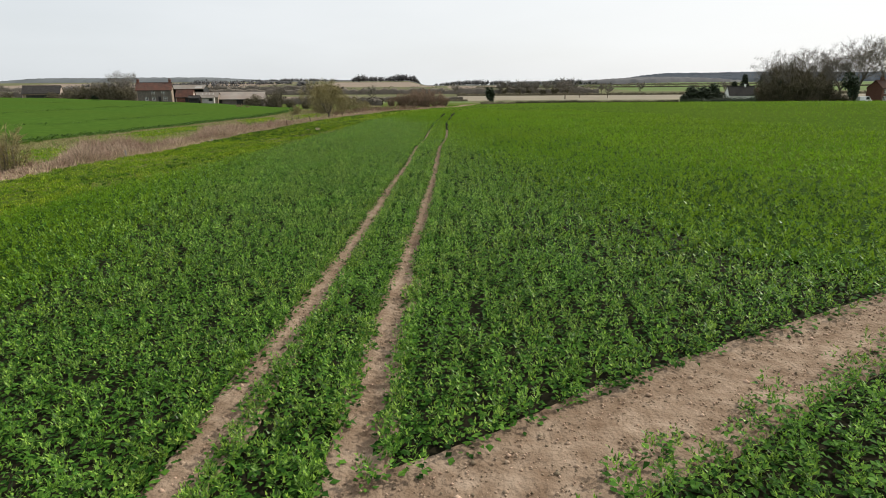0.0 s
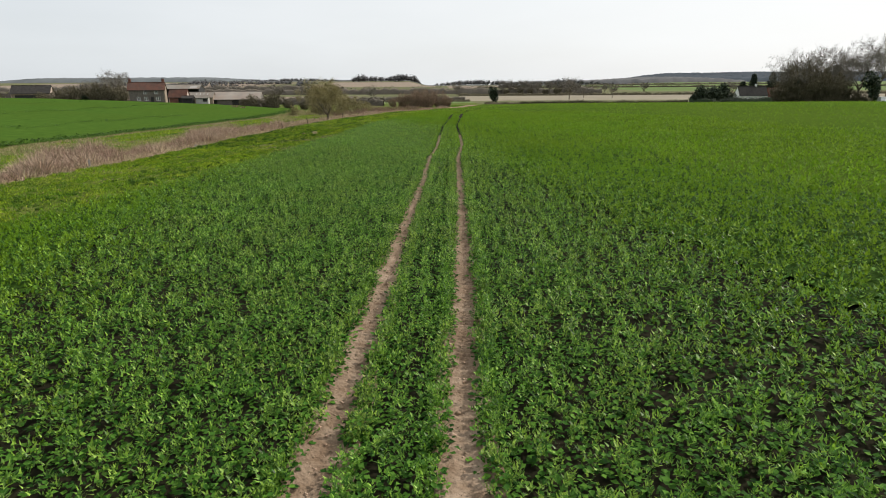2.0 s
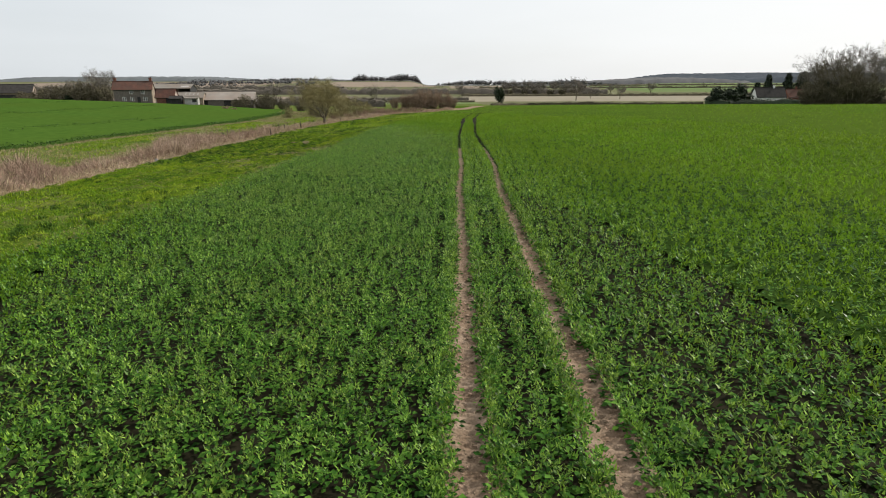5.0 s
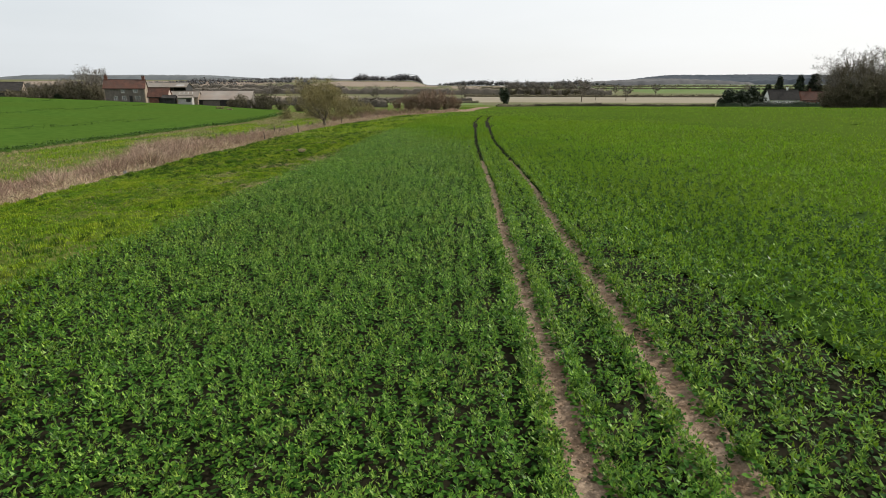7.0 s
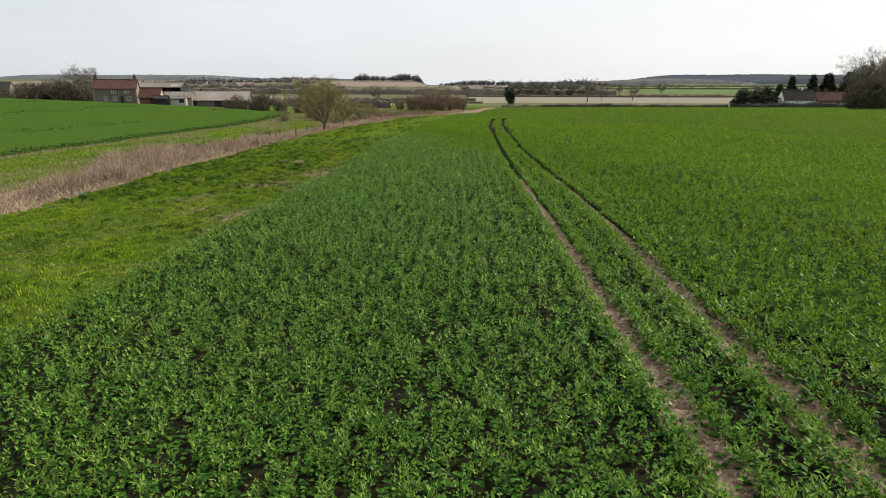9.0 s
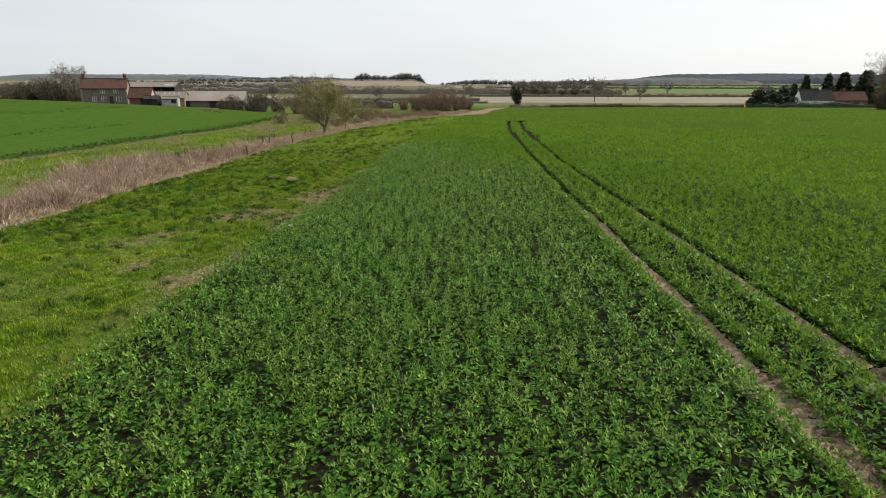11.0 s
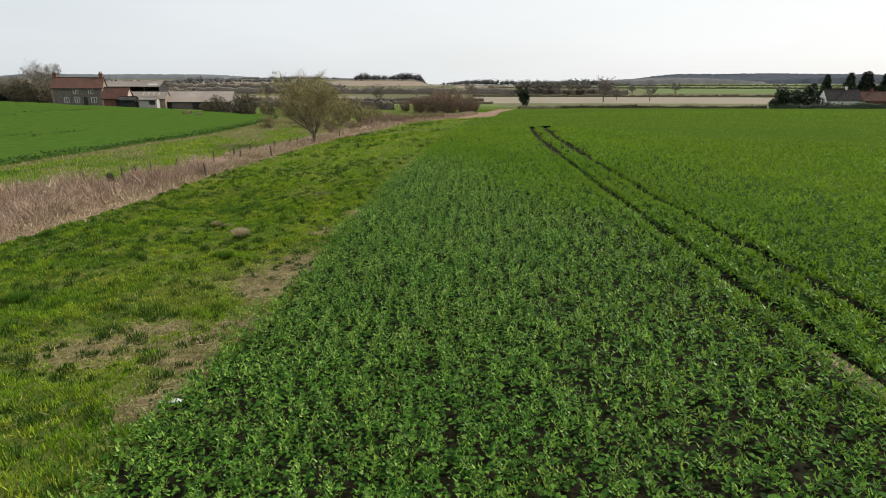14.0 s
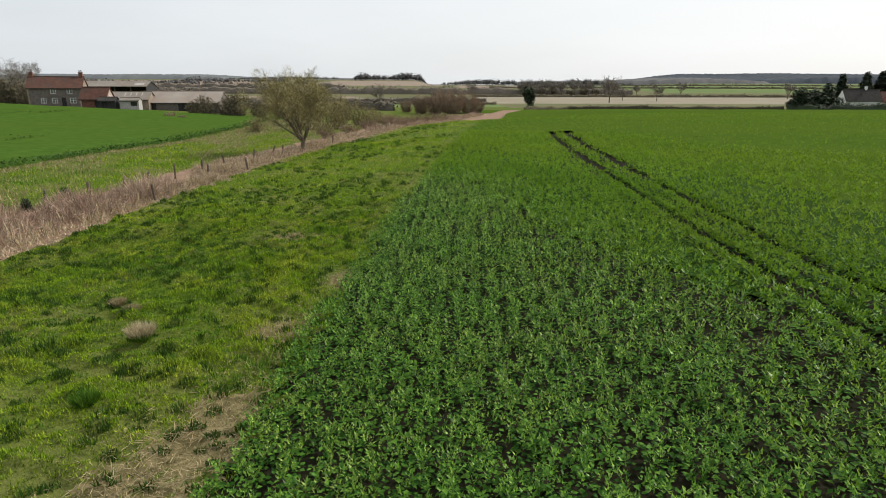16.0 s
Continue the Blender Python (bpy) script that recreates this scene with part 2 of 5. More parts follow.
class Geo:
    """Gathers vertices and triangles, each batch with a material slot."""

    def __init__(self):
        self.v, self.t, self.m, self.n = [], [], [], 0

    def add(self, V, T, slot=0):
        V, T = np.asarray(V, dtype=np.float32).reshape(-1, 3), np.asarray(T, dtype=np.int64).reshape(-1, 3)
        self.v.append(V)
        self.t.append(T + self.n)
        self.m.append(np.full(len(T), slot))
        self.n += len(V)

    def mesh(self, name, mats):
        return mesh_np(name, np.concatenate(self.v), np.concatenate(self.t), mats, np.concatenate(self.m))


def part(name, bm, material, parent, label=""):
    me = bpy.data.meshes.new(name)
    bm.to_mesh(me)
    bm.free()
    me.materials.append(material)
    ob = new(name, me)
    ob.parent = parent
    return tagged(ob, label)


def geo_part(name, geo, mats, parent, label=""):
    ob = new(name, geo.mesh(name, mats))
    ob.parent = parent
    return tagged(ob, label)


def box(bm, x0, x1, y0, y1, z0, z1):
    vs = [bm.verts.new((x, y, z)) for z in (z0, z1) for y in (y0, y1) for x in (x0, x1)]
    for f in ((0, 2, 3, 1), (4, 5, 7, 6), (0, 1, 5, 4), (2, 6, 7, 3), (0, 4, 6, 2), (1, 3, 7, 5)):
        bm.faces.new([vs[i] for i in f])


def hull(bm, pts, faces):
    vs = [bm.verts.new(p) for p in pts]
    for f in faces:
        bm.faces.new([vs[i] for i in f])


# ---------------------------------------------------------------- the lie of the land


def lerp(x, xs, ys):
    return np.interp(x, xs, ys)


def smooth(x, a, b):
    t = np.clip((np.asarray(x, dtype=float) - a) / (b - a), 0, 1)
    return t * t * (3 - 2 * t)


CROP_EDGE_Y = (0, 30, 40, 48, 58, 66, 81, 93, 103, 113, 130, 157, 196, 211, 240)
CROP_EDGE_X = (-21, -19.6, -18.6, -17.0, -15.6, -14.9, -13.5, -12.7, -12.0, -10.8, -9.2, -6.3, -1.0, 1.5, 7)
DITCH_Y = (0, 45, 66, 84, 106, 118, 135, 157, 180, 212, 260, 300)
DITCH_X = (-35, -30, -28.2, -27, -25.7, -25, -23.6, -20, -16, -7.5, 5, 16)
FIELD_END = 200.0                                                  # of the part sown in rows beside the ditch
CROP_END = 293.0


def crop_edge(y):
    return lerp(y, CROP_EDGE_Y, CROP_EDGE_X)


def ditch(y):
    """The meadow side of the belt of dead stalks along the ditch."""
    return lerp(y, DITCH_Y, DITCH_X)


def land(x, y):
    """Height of the bare ground."""
    x, y = np.asarray(x, dtype=float), np.asarray(y, dtype=float)
    u = x - (lerp(y, DITCH_Y, DITCH_X) + 28) * smooth(y, 100, 170)
    cap = lerp(y, (95, 190), (1.95, 0.7))
    right = cap * np.tanh(0.043 * u / cap)
    floor_l = -1.45 + lerp(-u, (52, 90, 111, 147), (0, 2.65, 3.5, 4.8)) - 0.01 * np.clip(-160 - u, 0, 300)
    left = np.maximum(0.043 * u, -1.45 + 0 * u)
    left = np.where(u < -52, floor_l, left)
    h = np.where(u > 0, right, left)
    along = lerp(y, (-300, 190, 235, 300, 430, 600, 1000, 1500, 1900, 2200, 4600), (2.5, -2.39, -4.0, -4.9, -6.0, -5.4, 1.5, 12.0, 20.0, 24.0, 24.0))
    bearing = x / np.maximum(y, 200.0)
    dip = smooth(bearing, -0.045, -0.01) * (1 - smooth(bearing, 0.22, 0.40)) * smooth(y, 900, 1300)
    along = along - 0.85 * dip * np.maximum(along - 0.5, 0)
    z = along + h * (1 - smooth(y, 195, 330)) + 7 * smooth(x, 500, 1000) * smooth(y, 1500, 2200)
    return z + 0.05 * np.sin(x * 0.21 + 1.3) * np.sin(y * 0.17) + 0.03 * np.sin(x * 0.5 + y * 0.31)


def stretch_lines(marks, steps):
    out = []
    for (a, b), s in zip(zip(marks[:-1], marks[1:]), steps):
        k = max(1, int(round((b - a) / s)))
        out += list(a + (b - a) * np.arange(k) / k)
    return np.array(out + [marks[-1]])


gx = stretch_lines((-3200, -900, -300, -110, -60, 40, 120, 400, 1000, 3200), (150, 50, 10, 3.0, 1.1, 3.5, 14, 50, 150))
gy = stretch_lines((-300, -20, 3, 130, 260, 520, 1200, 2600, 4600), (30, 4, 1.1, 2.5, 6, 22, 60, 200))
XX, YY = np.meshgrid(gx, gy)
ZZ = land(XX, YY)
gv = np.stack([XX, YY, ZZ], -1).reshape(-1, 3)
nx, ny = len(gx), len(gy)
ii = (np.arange(ny - 1)[:, None] * nx + np.arange(nx - 1)[None, :]).ravel()
gt = np.concatenate([np.stack([ii, ii + 1, ii + nx + 1], -1), np.stack([ii, ii + nx + 1, ii + nx], -1)])
gc = gv[gt].mean(1)
cx, cy = gc[:, 0], gc[:, 1]
zone = np.full(len(gt), 1)                                        # meadow
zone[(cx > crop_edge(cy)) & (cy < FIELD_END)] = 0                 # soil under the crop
zone[(cx > crop_edge(np.minimum(cy, 211))) & (cy > FIELD_END - 8) & (cy < 296)] = 3
zone[(cx < 22) & (cy > 208) & (cy < 296) & (cx > ditch(cy)) & (cy > lerp(cx, (4, 12, 22), (208, 262, CROP_END)))] = 7
zone[(cx > 95) & (cy < FIELD_END + 15)] = 3
zone[(cx > crop_edge(cy)) & (cy < FIELD_END) & ((np.abs(cx) > 19 + cy * 0.8) | (cy < 3))] = 3
zone[(cx < ditch(cy) + 0.2) & (cx > ditch(cy) - 7.5) & (cy > 10) & (cy < 270)] = 7
# fields of the far plain and the hills: (x0, x1, y0, y1, slot)
FIELDS = (
    (-3200, 3200, 330, 4600, 6), (-3200, 3200, 1650, 4600, 8), (20, 420, 318, 400, 6), (20, 420, 400, 560, 4), (420, 900, 300, 560, 4),
    (20, 900, 560, 720, 6), (20, 230, 720, 890, 6), (230, 1100, 700, 890, 2), (130, 1100, 890, 1250, 2), (20, 130, 890, 1100, 5), (180, 2200, 1250, 4600, 8), (460, 3200, 1290, 4600, 9),
    (-70, 20, 330, 430, 2), (-70, 20, 430, 520, 4), (-300, -70, 290, 400, 6), (-300, -70, 400, 560, 5), (-900, -300, 300, 620, 5),
    (-900, -300, 700, 1000, 6), (-240, 0, 1010, 1500, 5), (-900, -330, 1000, 1500, 5),
)
for x0, x1, y0, y1, s in FIELDS:
    zone[(cx > x0) & (cx < x1) & (cy > y0) & (cy < y1)] = s
ground = new("ground", mesh_np("ground", gv, gt, [M_SHADESOIL, M_MEADOW, M_FARGREEN, M_STAND, M_STUBBLE, M_PLOUGH, M_FARDULL, M_BEDDING, M_WOODS, M_PINES], zone))
ground.data.polygons.foreach_set("use_smooth", np.ones(len(gt), dtype=bool))
tagged(ground, "gently sloping farmland with crops, meadow and far fields", "ground", kind="structure")

# ---------------------------------------------------------------- wheel tracks
TRACK_Y = (2, 5, 8, 11, 15, 22, 30, 40, 50, 60, 72, 86, 100, 125, 146, 160, 179, 205)
TRACK_L = (-3.95, -3.8, -3.61, -3.34, -3.19, -2.94, -2.65, -2.24, -1.99, -1.43, -1.1, -0.60, 0.25, 1.75, 4.1, 6.8, 10.5, 16.0)
TRACK_R = (-1.75, -1.61, -1.45, -1.4, -1.29, -0.92, -0.61, -0.31, 0.02, 0.73, 1.02, 1.22, 2.05, 3.6, 6.0, 8.8, 12.5, 18.0)


def track_l(y):
    return lerp(y, TRACK_Y, TRACK_L)


def track_r(y):
    return lerp(y, TRACK_Y, TRACK_R)


# the bare way that leaves the wheel tracks at the start: (x, near side, far side)
BARE_X = (-1.9, -0.9, 0.2, 1.9, 3.3, 5.4, 7.0, 10.0, 16, 30)
BARE_FAR = (6.0, 6.2, 6.75, 7.95, 8.65, 9.7, 10.4, 11.9, 15.6, 23)
BARE_NEAR = (4.2, 4.6, 5.3, 6.35, 7.0, 8.35, 9.2, 10.9, 14.2, 21)


def on_bare(x, y, grow=0.0):
    return (x > -1.6) & (y < lerp(x, BARE_X, BARE_FAR) + grow) & (y > lerp(x, BARE_X, BARE_NEAR) - grow)


def strip(name, path, y0, y1, width, step, across, lugs, label):
    """A rut: pale soil pressed down by tyres, with slanting lug prints along its right half."""
    ys = np.arange(y0, y1, step)
    us = np.linspace(-1, 1, across)
    Y, U = np.meshgrid(ys, us, indexing="ij")
    wob = 0.04 * np.sin(Y * 0.7 + path(0.0)) + 0.02 * np.sin(Y * 2.7)
    X = path(Y) + U * width / 2 * (1 + 0.08 * np.sin(Y * 0.9 + U)) + wob
    Z = land(X, Y) + 0.085 - 0.030 * np.exp(-(U / 0.5) ** 2)
    if lugs:
        # slanting lug prints pressed into the right half
        ph = (Y + 0.16 * U + 0.03 * np.sin(Y * 1.3)) / 0.17
        fade = smooth(U, -0.30, -0.10) * (1 - smooth(U, 0.55, 0.75)) * (0.7 + 0.3 * np.sin(Y * 0.23 + 1.0) * np.sin(Y * 0.9))
        Z += 0.027 * np.sin(ph * 2 * np.pi) * fade - 0.018 * smooth(U, -0.25, 0.0) * (1 - smooth(U, 0.5, 0.7))
    Z += 0.006 * np.sin(X * 31 + Y * 17) * np.sin(Y * 23 - X * 11) + np.random.RandomState(5).uniform(-0.004, 0.004, Z.shape)
    Z[:, 0] -= 0.14
    Z[:, -1] -= 0.14
    n, m = Y.shape
    i = (np.arange(n - 1)[:, None] * m + np.arange(m - 1)[None, :]).ravel()
    T = np.concatenate([np.stack([i, i + 1, i + m + 1], -1), np.stack([i, i + m + 1, i + m], -1)])
    ob = new(name, mesh_np(name, np.stack([X, Y, Z], -1).reshape(-1, 3), T, [M_SOIL]))
    return tagged(ob, label, "wheel track", "pair of wheel tracks", "structure")


strip("wheel_track", track_l, 4.0, 58, 0.95, 0.040, 21, True, "bare pale brown tyre rut pressed into the crop")
strip("wheel_track", track_r, 4.0, 58, 0.95, 0.040, 21, True, "bare pale brown tyre rut with slanting lug prints")
# past y 74 no soil strip: the dark ground stands in for rut shade
strip("wheel_track", track_l, 57.98, 74, 0.5, 0.3, 7, False, "bare pale brown tyre rut pressed into the crop")
strip("wheel_track", track_r, 57.98, 74, 0.5, 0.3, 7, False, "bare pale brown tyre rut with slanting lug prints")

bs, bu = np.arange(-1.9, 30, 0.09), np.linspace(0, 1, 30)
BX, BU = np.meshgrid(bs, bu, indexing="ij")
BY = lerp(BX, BARE_X, BARE_NEAR) - 0.6 + BU * (lerp(BX, BARE_X, BARE_FAR) - lerp(BX, BARE_X, BARE_NEAR) + 1.0)
rb = np.random.RandomState(8)
BZ = land(BX, BY) + 0.062 - 0.02 * np.sin(BU * np.pi * 2) ** 2 + rb.uniform(-0.008, 0.008, BX.shape) + 0.012 * np.sin(BX * 5 + BY * 9) * np.sin(BX * 2.3)
BZ[:, 0] -= 0.1
BZ[:, -1] -= 0.1
n_, m_ = BX.shape
bi = (np.arange(n_ - 1)[:, None] * m_ + np.arange(m_ - 1)[None, :]).ravel()
BT = np.concatenate([np.stack([bi, bi + m_ + 1, bi + 1], -1), np.stack([bi, bi + m_, bi + m_ + 1], -1)])
tagged(new("bare_track", mesh_np("bare_track", np.stack([BX, BY, BZ], -1).reshape(-1, 3), BT, [M_SOIL])),
       "wide bare strip of dry crumbly soil crossing the crop", "farm track", kind="structure")

# clods and stones lying on the bare soil
cg = Geo()
rc = np.random.RandomState(3)
k = 8000
side = rc.rand(k)
cyy = np.where(side < 0.6, rc.uniform(4.5, 60, k), 0)
cxx = np.where(side < 0.38, track_l(cyy), track_r(cyy)) + rc.uniform(-0.28, 0.28, k)
bxx = rc.uniform(-1.5, 14, k)
byy = lerp(bxx, BARE_X, BARE_NEAR) - 0.1 + rc.rand(k) * (lerp(bxx, BARE_X, BARE_FAR) - lerp(bxx, BARE_X, BARE_NEAR))
cxx, cyy = np.where(side < 0.6, cxx, bxx), np.where(side < 0.6, cyy, byy)
OCT = np.array([(1, 0, 0), (0, 1, 0), (-1, 0, 0), (0, -1, 0), (0, 0, 0.8), (0, 0, -0.5)])
OCT_T = np.array([(0, 1, 4), (1, 2, 4), (2, 3, 4), (3, 0, 4), (1, 0, 5), (2, 1, 5), (3, 2, 5), (0, 3, 5)])
sz = rc.uniform(0.007, 0.027, k) * (1 + 1.2 * (rc.rand(k) > 0.95))
base = np.stack([cxx, cyy, land(cxx, cyy) + 0.058], -1)
cv = base[:, None, :] + OCT[None] * sz[:, None, None] * rc.uniform(0.6, 1.3, (k, 6, 1))
cg.add(cv.reshape(-1, 3), (OCT_T[None] + 6 * np.arange(k)[:, None, None]).reshape(-1, 3))
M_CLOD = mat("clods", [(0.25, 0.17, 0.11), (0.36, 0.27, 0.19)], 6, 0.95, 4, island=0.5)
tagged(new("soil_clods", cg.mesh("soil_clods", [M_CLOD])), "small dry clods and pale stones on bare soil", "clods", kind="stuff")

# ---------------------------------------------------------------- the crop


def leaf4(P, az, tilt, length, width, droop):
    """Folded leaves of four triangles: base, two sides, a sunken midrib and a drooping tip."""
    d = np.stack([np.cos(az), np.sin(az), np.zeros_like(az)], -1)
    s = np.stack([-np.sin(az), np.cos(az), np.zeros_like(az)], -1)
    up = np.array((0, 0, 1.0))
    L, W = length[:, None], width[:, None]
    c, h = np.cos(tilt)[:, None], np.sin(tilt)[:, None]
    mid = P + 0.55 * L * (d * c + up * h)
    tip = P + L * (d * c + up * (h - droop[:, None]))
    lift = 0.22 * W * up
    V = np.stack([P, mid + s * W / 2 + lift, mid - s * W / 2 + lift, mid, tip], 1)
    n = len(P)
    T = (np.array([(0, 3, 1), (0, 2, 3), (1, 3, 4), (3, 2, 4)])[None] + 5 * np.arange(n)[:, None, None]).reshape(-1, 3)
    return V.reshape(-1, 3), T


def leaf2(P, az, tilt, length, width, droop):
    d = np.stack([np.cos(az), np.sin(az), np.zeros_like(az)], -1)
    s = np.stack([-np.sin(az), np.cos(az), np.zeros_like(az)], -1)
    up = np.array((0, 0, 1.0))
    L, W = length[:, None], width[:, None]
    c, h = np.cos(tilt)[:, None], np.sin(tilt)[:, None]
    mid = P + 0.5 * L * (d * c + up * h)
    tip = P + L * (d * c + up * (h - droop[:, None]))
    V = np.stack([P, mid + s * W / 2, tip, mid - s * W / 2], 1)
    n = len(P)
    T = (np.array([(0, 2, 1), (0, 3, 2)])[None] + 4 * np.arange(n)[:, None, None]).reshape(-1, 3)
    return V.reshape(-1, 3), T


def growth(x, y):
    """Height of the stand: uneven in patches, thin beside the ruts and at the edge."""
    a = np.sin(x * 0.45 + 2 * np.sin(y * 0.11)) * np.sin(y * 0.37 + 1.7 * np.sin(x * 0.21))
    b = np.sin(x * 1.9 + y * 0.7) * np.sin(y * 1.6 - x * 0.8)
    return 1 + 0.12 * a + 0.10 * b


def in_crop(x, y, rs, edge=0.35, big=1.0):
    e = rs.normal(0, edge, len(x))
    ok = (x > crop_edge(y) + np.abs(e) * 0.6 - 0.15) & (y < field_end(x))
    g1 = lerp(y, (4, 25, 40, 62, 78, 100), (0.30, 0.27, 0.18, 0.15, 0.18, 0.19)) + 0.04 * (big - 1) * smooth(y, 30, 70) + np.abs(rs.normal(0, 0.05, len(x)))
    closed = ((y > 152) & (y < 182)) | (y > 191)
    ok &= ((np.abs(x - track_l(y)) > g1) & (np.abs(x - track_r(y)) > g1)) | closed
    ok &= ~on_bare(x, y, 0.02)
    # a second, narrow bare streak runs beside the bare way behind a row of scattered clumps
    back = lerp(x, BARE_X, BARE_NEAR) - y
    row = (back > 0) & (back < 0.24) & (x > -1.6)
    ok &= ~(row & (np.sin(x * 3.1 + 1.0) + 0.6 * np.sin(x * 7.7) + rs.normal(0, 0.15, len(x)) < -0.1))
    ok &= ~((back > 0.24) & (back < 0.5) & (x > 0.9) & (rs.rand(len(x)) < 0.85 - 0.6 * smooth(np.sin(x * 1.9), 0.2, 0.9)))
    return ok


def path_x(y):
    return lerp(y, (0, 20, 47, 72, 110), (0, -2.6, -7.6, -10, -13))


ROW = 0.25
crop = Geo()
rs = np.random.RandomState(11)


def lateral(x, y):
    return np.abs(x - path_x(y)) - 5.0 * (1 - smooth(y, 9, 16)) - 0.10 * np.clip(y - 75, 0, 60) + 5.5 * smooth(y, 82, 100) + 14 * smooth(y, 104, 128) + 25 * smooth(y, 135, 170)


def off_way(x, y):
    """Distance from the line above which the stand is drawn leaf by leaf, loosened so that no border shows."""
    j = 1.2 * np.sin(x * 7.3 + y * 3.1) + 0.9 * np.sin(x * 3.7 - y * 5.9)
    return lateral(x, y) + j


def field_end(x):
    """The crop runs on to the far hedge except beside the ditch."""
    return lerp(x, (4, 12, 22), (208, 262, CROP_END))


def spike(P, D, L, W, az):
    """Narrow pointed leaves of one triangle each."""
    side = np.stack([-np.sin(az), np.cos(az), np.zeros_like(az)], -1) * (W / 2)[:, None]
    V = np.stack([P - side, P + side, P + D * L[:, None]], 1)
    return V.reshape(-1, 3), np.arange(3 * len(P)).reshape(-1, 3)


def plants(x0, x1, y0, y1, row, step, keep, low, broad, narrow, size, seed, far_slot=False):
    """Rape plants along drill rows: rounded drooping lower leaves, and branching shoots of small upright leaves above."""
    r = np.random.RandomState(seed)
    X, Y = np.meshgrid(np.arange(x0, x1, row), np.arange(y0, y1, step))
    X, Y = X.ravel(), Y.ravel()
    Y = Y + r.uniform(-0.5, 0.5, len(X)) * step
    # drill rows run beside the wheel tracks
    X = X + track_l(np.clip(Y, 4, 100)) + r.normal(0, 0.27, len(X)) * min(row, 0.5)
    if broad:
        # close-grown rows right beside the ruts
        ye = r.uniform(y0, y1, int((y1 - y0) / step * 1.7 * 4))
        side = r.randint(0, 4, len(ye))
        xe = np.where(side < 2, track_l(ye), track_r(ye)) + np.where(side % 2 == 0, 1, -1) * r.uniform(0.27, 0.48, len(ye))
        X, Y = np.concatenate([X, xe]), np.concatenate([Y, ye])
    ok = keep(X, Y) & in_crop(X, Y, r, 0.35, size)
    # gaps where the stand has failed
    ok &= (np.sin(X * 1.7 + 3 * np.sin(Y * 0.5)) * np.sin(Y * 1.3 + 2 * np.sin(X * 0.7)) + r.normal(0, 0.35, len(X))) > -1.2
    ok &= r.rand(len(X)) > 0.10
    X, Y = X[ok], Y[ok]
    n = len(X)
    # the plants beside ruts and bare soil stay shorter
    rim = np.minimum(np.abs(X - track_l(Y)), np.abs(X - track_r(Y)))
    H = growth(X, Y) * r.uniform(0.62, 1.2, n) * 0.50 * (0.72 + 0.28 * smooth(rim, 0.25, 0.7))
    Z0 = land(X, Y)
    lean = r.normal(0, 0.06, (n, 2))
    for k in range(broad):
        az = r.uniform(0, 2 * np.pi, n)
        f = r.uniform(0.12, 0.80, n)
        out = r.uniform(0.02, 0.17, n)
        P = np.stack([X + np.cos(az) * out + lean[:, 0] * f, Y + np.sin(az) * out + lean[:, 1] * f, Z0 + H * f], -1)
        ln = size ** 0.6 * r.uniform(0.05, 0.105, n)
        V, T = leaf2(P, az, r.uniform(-0.1, 0.9, n), ln, ln * r.uniform(0.6, 0.9, n), r.uniform(0.1, 0.7, n))
        crop.add(V, T, 1)
    # the lowest leaves lie out flat between the rows
    for k in range(low):
        az = r.uniform(0, 2 * np.pi, n)
        out = r.uniform(0.04, 0.19, n)
        P = np.stack([X + np.cos(az) * out, Y + np.sin(az) * out, Z0 + H * r.uniform(0.05, 0.30, n)], -1)
        ln = size ** 0.5 * r.uniform(0.08, 0.14, n)
        V, T = leaf2(P, az, r.uniform(-0.2, 0.4, n), ln, ln * r.uniform(0.6, 0.9, n), r.uniform(0.0, 0.4, n))
        crop.add(V, T, 1)
    # three shoots from each root
    sa = r.uniform(0, 2 * np.pi, (3, n))
    sr = r.uniform(0.03, 0.15, (3, n))
    sh = r.uniform(0.68, 1.1, (3, n))
    for k in range(narrow):
        j = k % 3
        f = r.uniform(0.42, 1.0, n) ** 0.8
        az = r.uniform(0, 2 * np.pi, n)
        tilt = r.uniform(0.0, 0.75, n) + 0.55 * f
        D = np.stack([np.cos(az) * np.cos(tilt), np.sin(az) * np.cos(tilt), np.sin(tilt)], -1)
        hub = 0.012 + 0.03 * (1 - f)
        P = np.stack([X + np.cos(sa[j]) * sr[j] * f + lean[:, 0] * f + np.cos(az) * hub, Y + np.sin(sa[j]) * sr[j] * f + lean[:, 1] * f + np.sin(az) * hub, Z0 + H * sh[j] * f], -1)
        ln = size * r.uniform(0.035, 0.085, n) * (1.25 - 0.5 * f)
        V, T = spike(P, D, ln, ln * r.uniform(0.32, 0.55, n), az)
        crop.add(V, T, 0)
        if far_slot:
            crop.m[-1][:] = 2
        else:
            # further off the shoots carry more of the pale top leaves
            crop.m[-1] = np.where(r.rand(n) < smooth(off_way(X, Y), 4, 14), 2, 0)
    return n


R0, R1, R2, R3 = 4.2, 9.0, 18.0, 40.0
plants(-26, 18, 4.6, 104, 0.5, 0.096, lambda x, y: off_way(x, y) < R0, 4, 8, 29, 1.13, 21)
plants(-30, 22, 4.6, 116, 0.5, 0.106, lambda x, y: (off_way(x, y) >= R0) & (off_way(x, y) < R1), 2, 5, 18, 1.5, 25)
plants(-40, 40, 6.0, 140, 0.5, 0.13, lambda x, y: (off_way(x, y) >= R1) & (off_way(x, y) < R2), 0, 3, 11, 2.15, 22)
